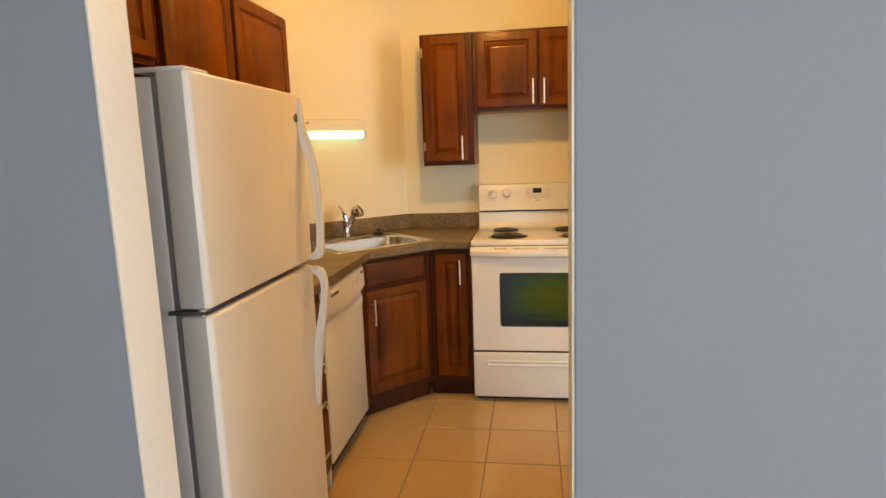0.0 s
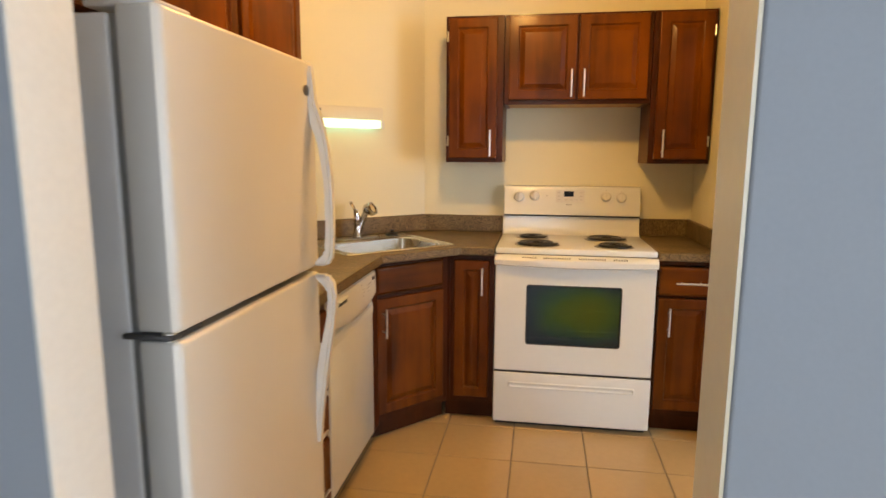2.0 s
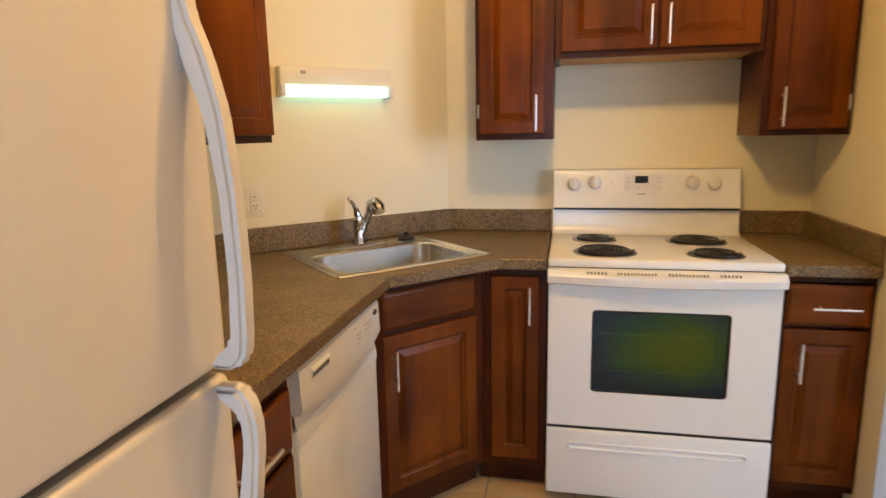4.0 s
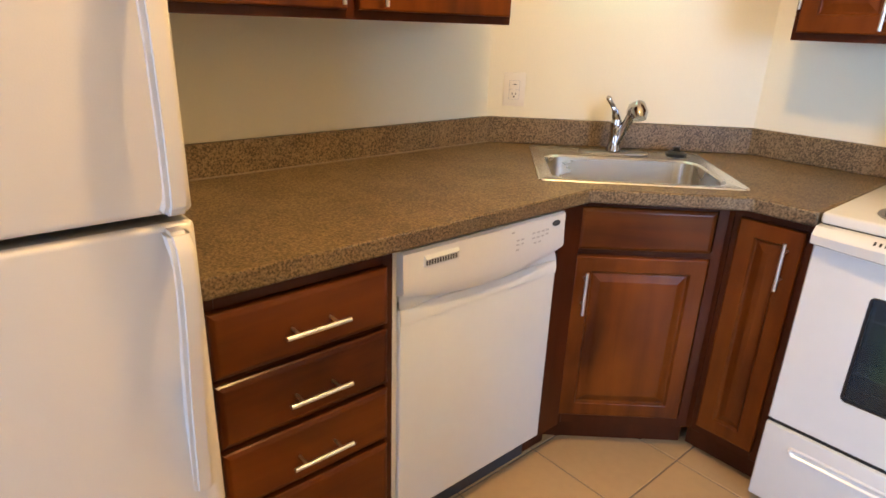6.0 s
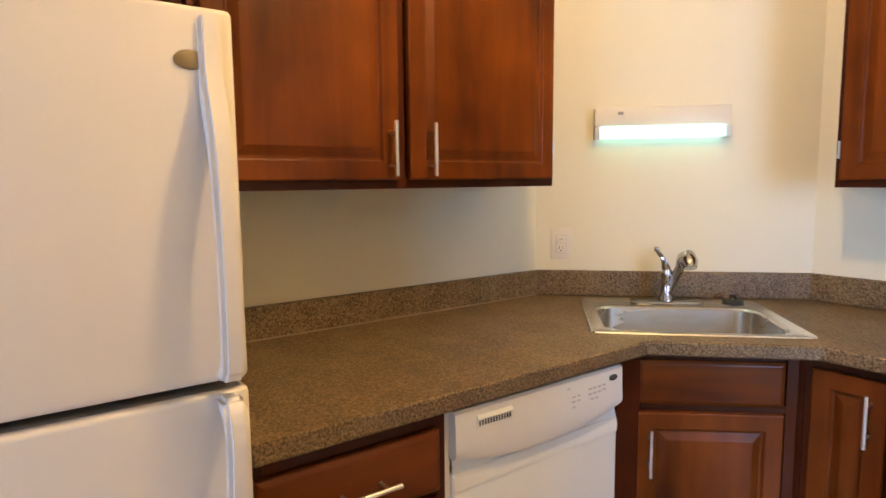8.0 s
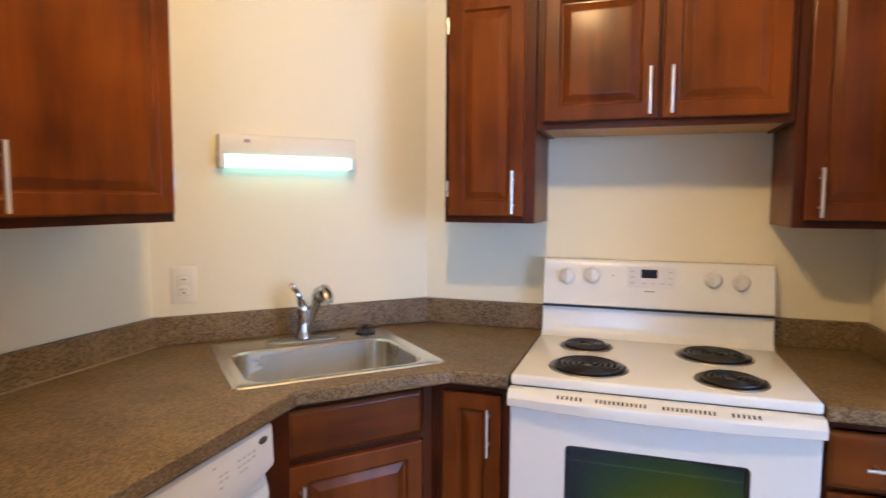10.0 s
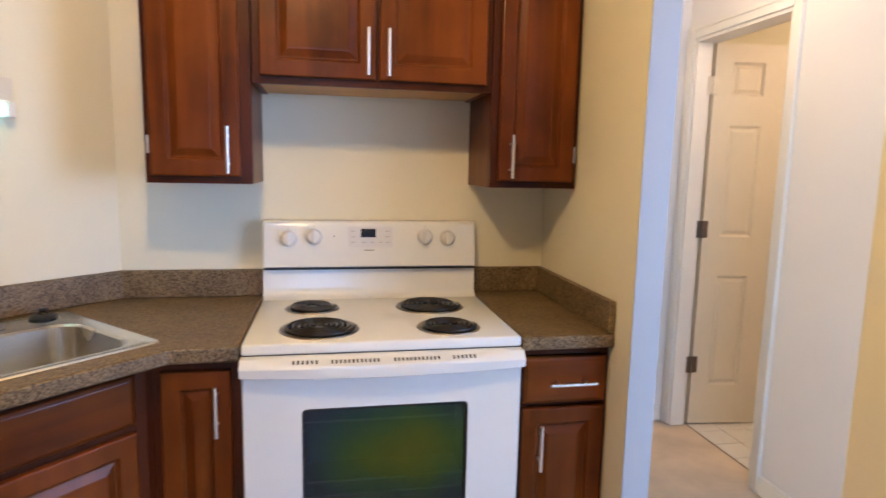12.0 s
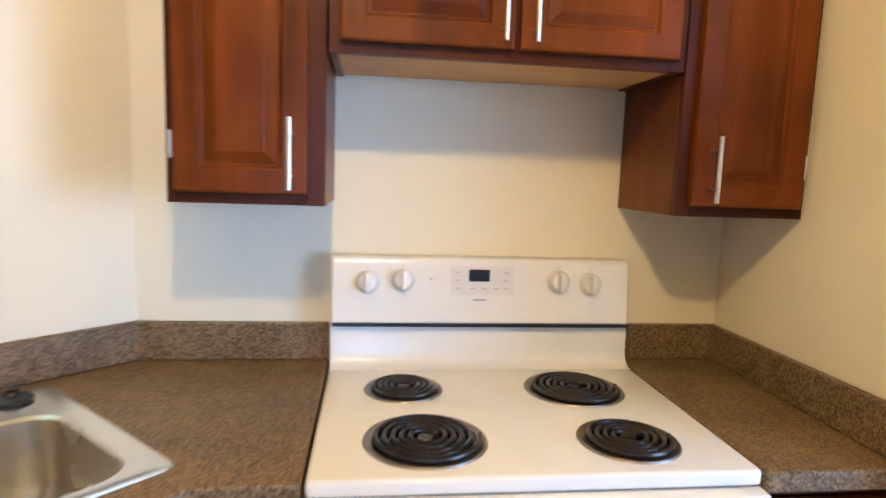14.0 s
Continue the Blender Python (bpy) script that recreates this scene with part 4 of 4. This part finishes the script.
def ceiling_light(x, y):
    ob = thing("ceiling_light", pose(x, y, TOP), "round white ceiling light fitting", "ceiling light")
    part("canopy", lathe(bmesh.new(), ((0.10, 0.0), (0.10, -0.02), (0.05, -0.03)), 28), TRIM, ob)


ceiling_light(-0.32, -1.53)
ceiling_light(1.25, -0.1)
# made-up fitting above the bathroom fill lamp
ceiling_light(2.7, -0.5)

# ---- floor tiles ----
floor = tagged(new("floor"), "beige ceramic tile floor with grey grout", "", "", "structure")
part("grout", boxed(-1.555, 0.72, -2.90, 0.0, -0.02, 0.0), GROUT, floor)
P, G = 0.3345, 0.0028
tile_me = {}
for i in range(-5, 3):
    for j in range(-6, 4):
        x0, x1 = 0.066 + P * i, 0.066 + P * (i + 1)
        y0, y1 = -1.000 + P * j, -1.000 + P * (j + 1)
        x0, x1, y0, y1 = max(x0, -1.555), min(x1, 0.72), max(y0, -2.90), min(y1, 0.0)
        if x1 - x0 < 0.02 or y1 - y0 < 0.02:
            continue
        w, d = round(x1 - x0 - 2 * G, 4), round(y1 - y0 - 2 * G, 4)
        if (w, d) not in tile_me:
            bm = bmesh.new()
            loops = [[bm.verts.new((x, y, z)) for x, y in ((i_, i_), (w - i_, i_), (w - i_, d - i_), (i_, d - i_))] for i_, z in ((0, 0.0), (0.0, 0.0015), (0.0015, 0.003))]
            bridge(bm, loops[0], loops[1]), bridge(bm, loops[1], loops[2]), bm.faces.new(loops[2])
            tile_me[w, d] = mesh_of("tile", bm, TILE, False)
        repeat("tile", tile_me[w, d], floor, pose(x0 + G, y0 + G, 0.0, 0.06 * math.sin(7 * i + j), 0.06 * math.cos(3 * i + 5 * j)))
bath = tagged(new("bathroom_floor"), "white square bathroom tiles", "", "", "structure")
part("grout", boxed(1.79, 3.3, -1.18, 0.85, -0.02, 0.0), GROUT, bath)
white_me = mesh_of("tile", boxed(0.0015, 0.1485, 0.0015, 0.1485, 0.0, 0.003, 0.001, 1), WHITETILE, False)
for i in range(7):
    for j in range(7):
        repeat("tile", white_me, bath, pose(1.79 + 0.15 * i, -0.21 + 0.15 * j, 0.0))
